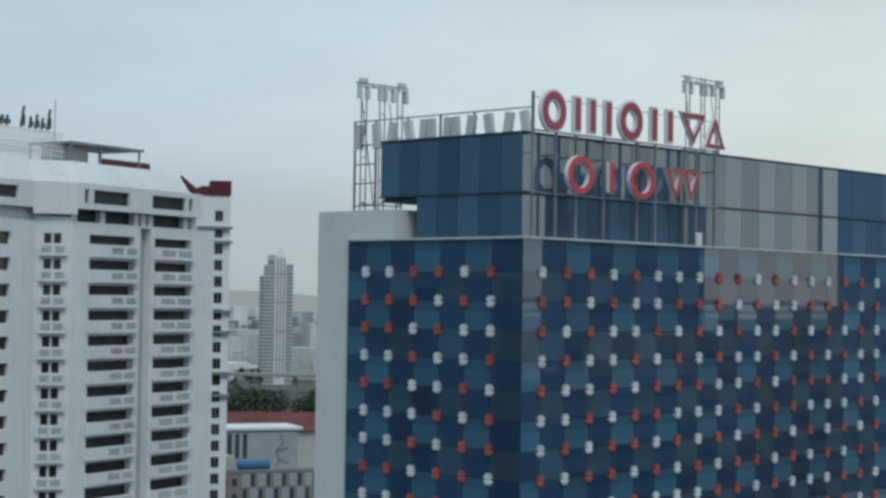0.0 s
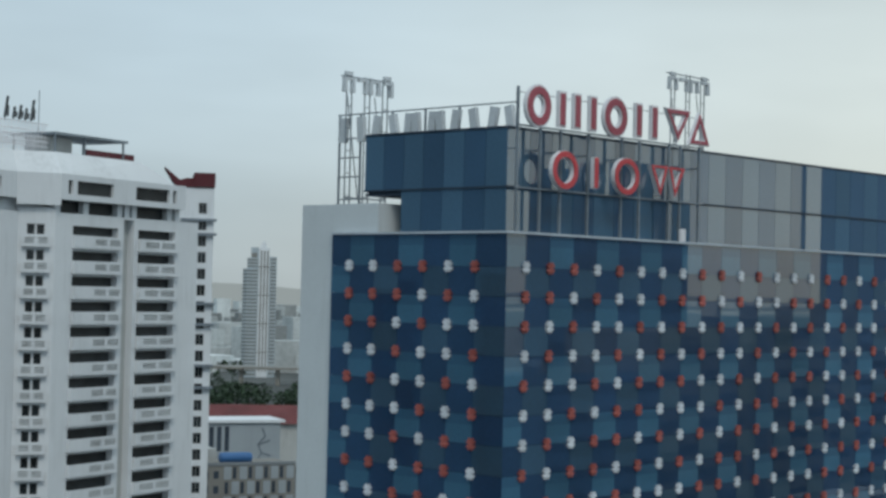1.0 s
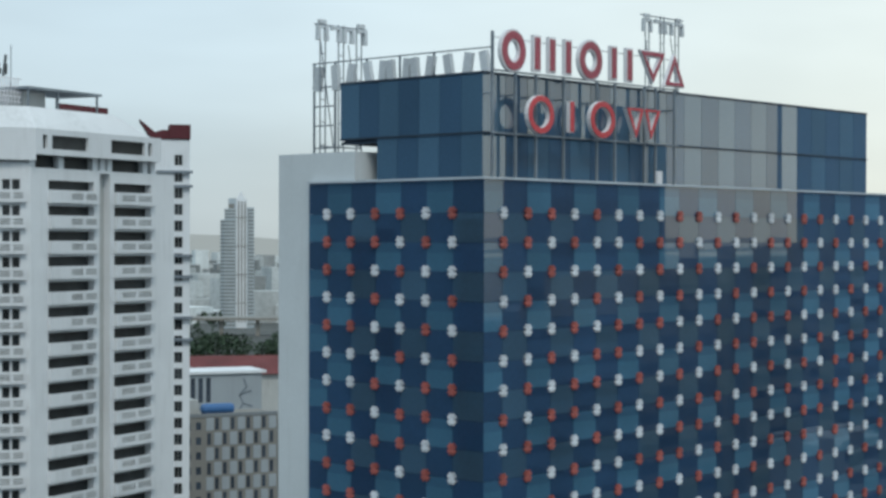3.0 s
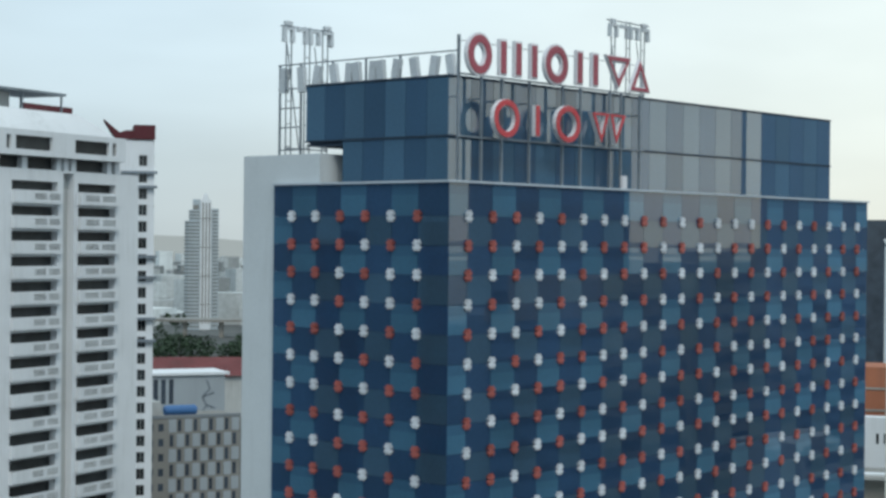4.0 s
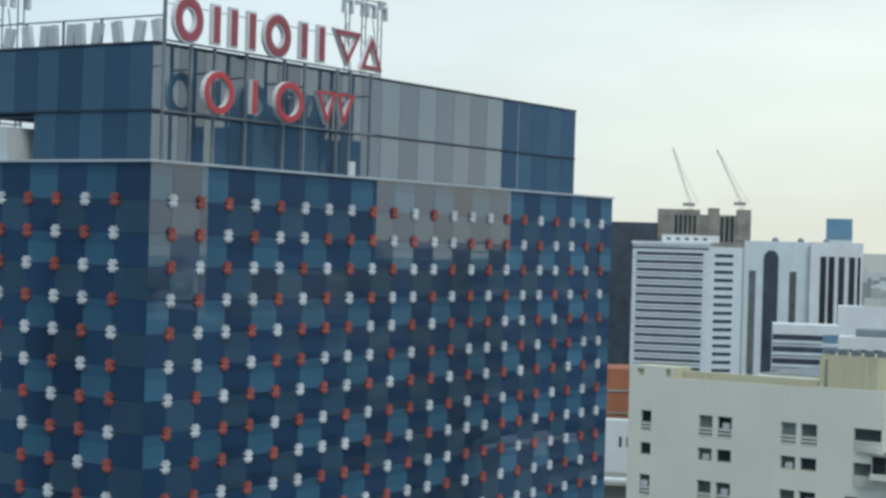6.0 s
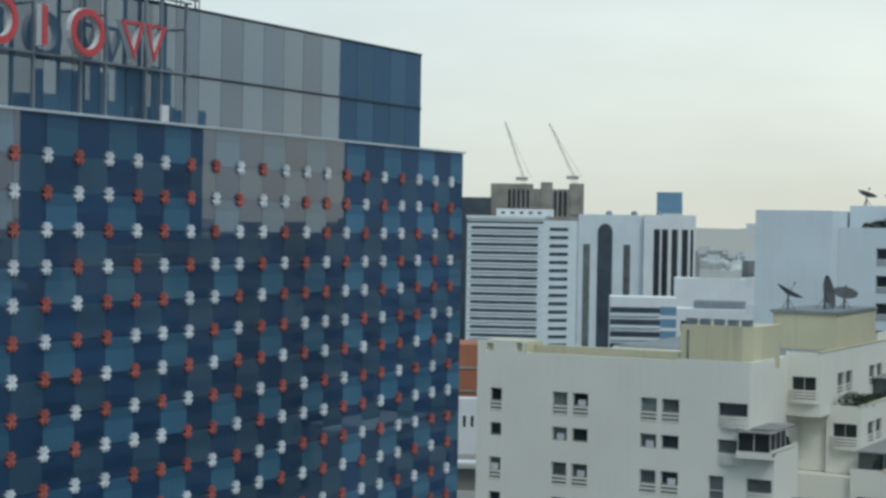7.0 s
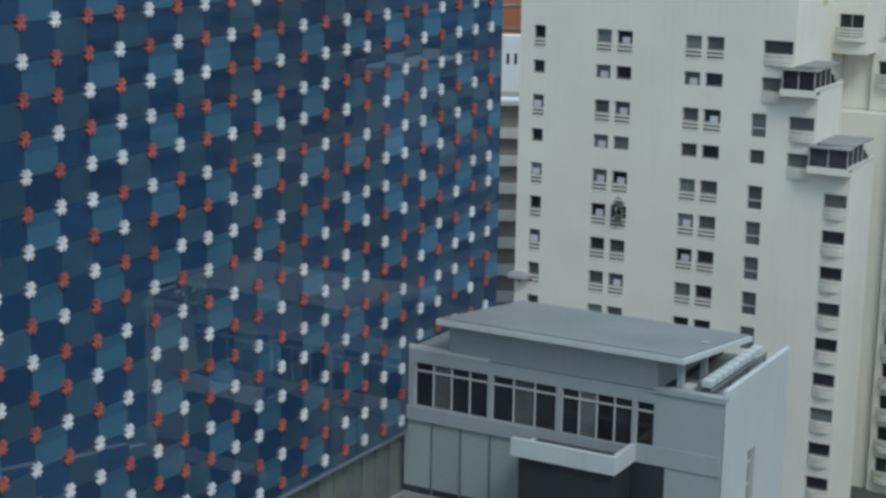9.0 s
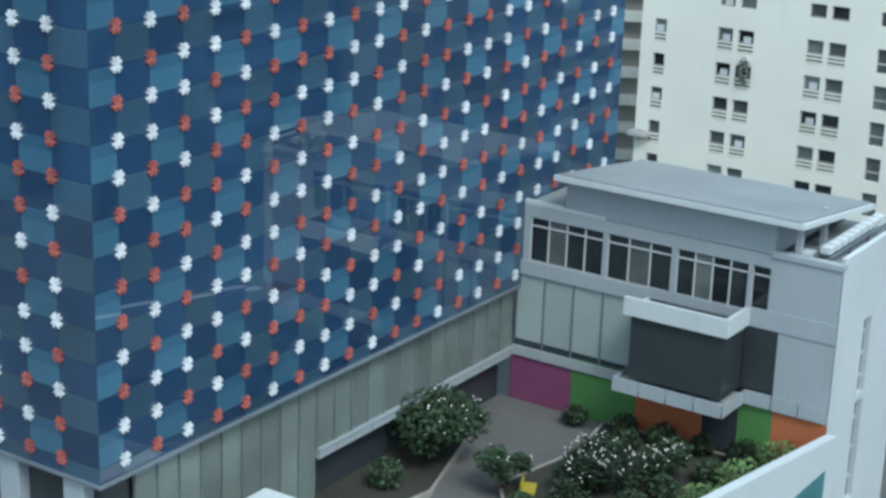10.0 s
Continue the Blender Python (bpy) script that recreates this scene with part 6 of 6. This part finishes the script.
# ---- pieces glimpsed between hotel and cream block ----
g1 = thing("brown_block", "orange-brown rendered block behind the cream block", "building", pose(153.8, 53.6, 0, 0, 0, -62.9))
part("body", boxes((-6, 4, 0, 10, -12, 31.6)), "brick", g1)
for i in range(9):
    part("ledge", boxes((-6.05, 4.05, -0.15, -0.01, 28.4 - 3.1 * i, 28.7 - 3.1 * i)), "concrete", g1)
g2 = thing("white_house", "small white house with dark slot windows", "building", pose(149.3, 51.4, 0, 0, 0, -62.9))
part("body", boxes((-5, 1.6, -3, -0.2, -12, 25.2)), "tower", g2)
for x in (-0.6, 0.4):
    part("slot_window", boxes((x, x + 0.35, -3.05, -2.98, 21.6, 23.0)), "glass", g2)
g3 = thing("balcony_block", "brown block with stacked pale balconies", "building", pose(113.2, 31.6, 0, 0, 0, -62.8))
part("body", boxes((-7, 3, 0, 12, -12, 21.5)), "brown", g3)
for i in range(10):
    part("balcony", boxes((-5, 2.2, -1.2, -0.02, 18.2 - 3.0 * i, 19.2 - 3.0 * i)), "tower_shade", g3)
part("awning", boxes((-5, 2.6, -1.8, 0, 22.2, 22.45)), "tower", g3)
small = thing("roof_plant", "small pale roof plant block among lower roofs", "building", pose(104.0, 138.0, 0, 0, 0, -38))
part("body", boxes((-3.5, 3.5, 0, 6, -12, 4.0)), "pale", small)
for k in range(4):
    part("roof_vent", boxes((-2.5 + 1.4 * k, -1.6 + 1.4 * k, 1, 2, 4.0, 4.8)), "tower", small)

# ---- city on the plain ----
rng = random.Random(77)
bm_v, bm_f = [], []


def add_block(x, y, w, d, h, a):
    k = len(bm_v)
    ca, sa = math.cos(a), math.sin(a)
    for z in (-12.0, -12.0 + h):
        for px, py in ((-w, -d), (w, -d), (w, d), (-w, d)):
            bm_v.append((x + ca * px - sa * py, y + sa * px + ca * py, z))
    bm_f.extend([[k + i for i in q] for q in ((4, 5, 6, 7), (0, 1, 5, 4), (1, 2, 6, 5), (2, 3, 7, 6), (3, 0, 4, 7))])


count = 0
while count < 8800:
    head, dist = radians(rng.uniform(15, 160)), 950 + 3400 * rng.random() ** 1.3
    x, y = -60 + dist * math.sin(head), -57 + dist * math.cos(head)
    hd = math.degrees(head)
    if dist < 1250 and 36 < hd < 44:
        continue
    tall = rng.random()
    h = rng.uniform(6, 16) if tall < 0.86 else (rng.uniform(16, 32) if tall < 0.985 else rng.uniform(32, 56))
    w = rng.uniform(5, 18)
    add_block(x, y, w, rng.uniform(5, 16), h, rng.uniform(0, 1.5))
    count += 1
me = bpy.data.meshes.new("far_city")
me.from_pydata(bm_v, [], bm_f)
me.materials.append(M["city"])
tagged(new("far_city", me), "pale low city roofs spreading to the horizon", "buildings", kind="stuff")
greens = bmesh.new()
for k in range(150):
    head, dist = radians(rng.uniform(20, 95)), rng.uniform(1000, 2600)
    leaf_cloud(greens, (-60 + dist * math.sin(head), -57 + dist * math.cos(head), -5), (14, 14, 7), 40, 3.0, 300 + k, 1.0)
tagged(link("far_trees", greens, "leaf"), "dark tree clumps among far roofs", "trees", kind="stuff")

# haze painted as one even glowing colour on a ring along the horizon
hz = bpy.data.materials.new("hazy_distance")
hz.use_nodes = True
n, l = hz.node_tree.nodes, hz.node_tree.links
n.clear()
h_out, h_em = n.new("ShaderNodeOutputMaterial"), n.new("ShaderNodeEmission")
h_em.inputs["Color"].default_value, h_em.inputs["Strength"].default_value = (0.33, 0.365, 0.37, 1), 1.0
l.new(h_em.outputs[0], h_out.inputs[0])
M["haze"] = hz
v, f = [], []
rng = random.Random(5)
for i in range(181):
    a = radians(2 * i)
    z = 50 + 22 * noise.noise(Vector((i * 0.31, 0, 0))) + rng.uniform(0, 16)
    v += [(4600 * math.sin(a), 4600 * math.cos(a), -30), (4600 * math.sin(a), 4600 * math.cos(a), z)]
for i in range(180):
    f.append((2 * i, 2 * i + 2, 2 * i + 3, 2 * i + 1))
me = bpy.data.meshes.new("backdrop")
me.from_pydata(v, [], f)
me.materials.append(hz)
tagged(new("backdrop", me), "grey backdrop ring glowing in a painted haze colour", "backdrop", kind="structure")
link_ground = tagged(link("ground", boxes((-4700, 4700, -4700, 4700, -14, -12)), "asphalt"), "grey city ground between the buildings", "ground", kind="structure")

# ---- towers opposite the hotel, seen mirrored in its glass ----
opp = thing("office_tower", "plain dark blue tower across the street", "building", pose(159, -114, 0, 0, 0, 0))
part("body", boxes((-23, 15, -2, 2, -12, 65)), "tall_glass", opp)
part("crown", boxes((-16, -9, -1.9, 1.9, 65, 69), (-3, 6, -1.9, 1.9, 65, 71)), "tall_glass", opp)
for k in range(9):
    part("window_band", boxes((-22.5, 14.5, 2.003, 2.06, 60 - 7 * k, 62.2 - 7 * k)), "strip", opp)
# out-of-view tower added so the hotel's left face mirrors blue
opp3 = thing("office_tower", "unseen dark blue tower, added for the hotel glass to mirror", "building", pose(-105, 108, 0, 0, 0, 45))
part("body", boxes((-38, 38, -14, 14, -12, 105)), "tall_glass", opp3)
# brown strips added to give the dark bands in the mirrored left face
for x0, x1, zt in ((1.6, 6.8, 50), (-13.0, -7.2, 52)):
    part("stair_shaft", boxes((x0, x1, -15.2, -14.003, -12, zt)), "soot", opp3, "dark brown strip added to be mirrored in the hotel")
    for k in range(9):
        part("shaft_window", boxes((x0 + 1.0, x1 - 1.0, -15.26, -15.203, zt - 5 - 6.6 * k, zt - 3 - 6.6 * k)), "strip", opp3)
opp2 = thing("office_tower", "tall plain dark blue tower across the street", "building", pose(312, -138, 0, 0, 0, 0))
part("body", boxes((-26, 22, -16, 16, -12, 100)), "tall_glass", opp2)
part("side_block", boxes((-31, -26.01, -12, 14, -12, 62)), "tall_glass", opp2)
# unseen blocks added so the lower glass panels mirror something darker
for x, y, w, d, h, mat in ((62, -92, 22, 9, 31, "brown"), (98, -78, 12, 8, 40, "tall_glass"), (128, -84, 11, 8, 44, "brown"), (188, -108, 10, 10, 45.5, "brown"), (206, -112, 7, 10, 47.5, "brown"),
                           (236, -118, 18, 9, 46, "tall_glass"), (276, -118, 14, 3, 42, "brown"), (160, -70, 10, 6, 20, "terr_grey"), (120, -60, 14, 6, 14, "brown")):
    o = thing("street_block", "plain flat-roofed block, unseen, added to darken the hotel's reflections", "building", pose(x, y, 0))
    part("wall", boxes((-w, w, -d, d, -12, h)), mat, o)
    part("parapet", boxes((-w - 0.2, w + 0.2, d + 0.003, d + 0.25, h - 0.8, h + 0.9)), "concrete", o)
    for k in range(int((h + 8) / 3.4)):
        part("window_band", boxes((-w + 1, w - 1, d + 0.003, d + 0.05, h - 3.4 - 3.4 * k, h - 1.8 - 3.4 * k)), "strip", o)
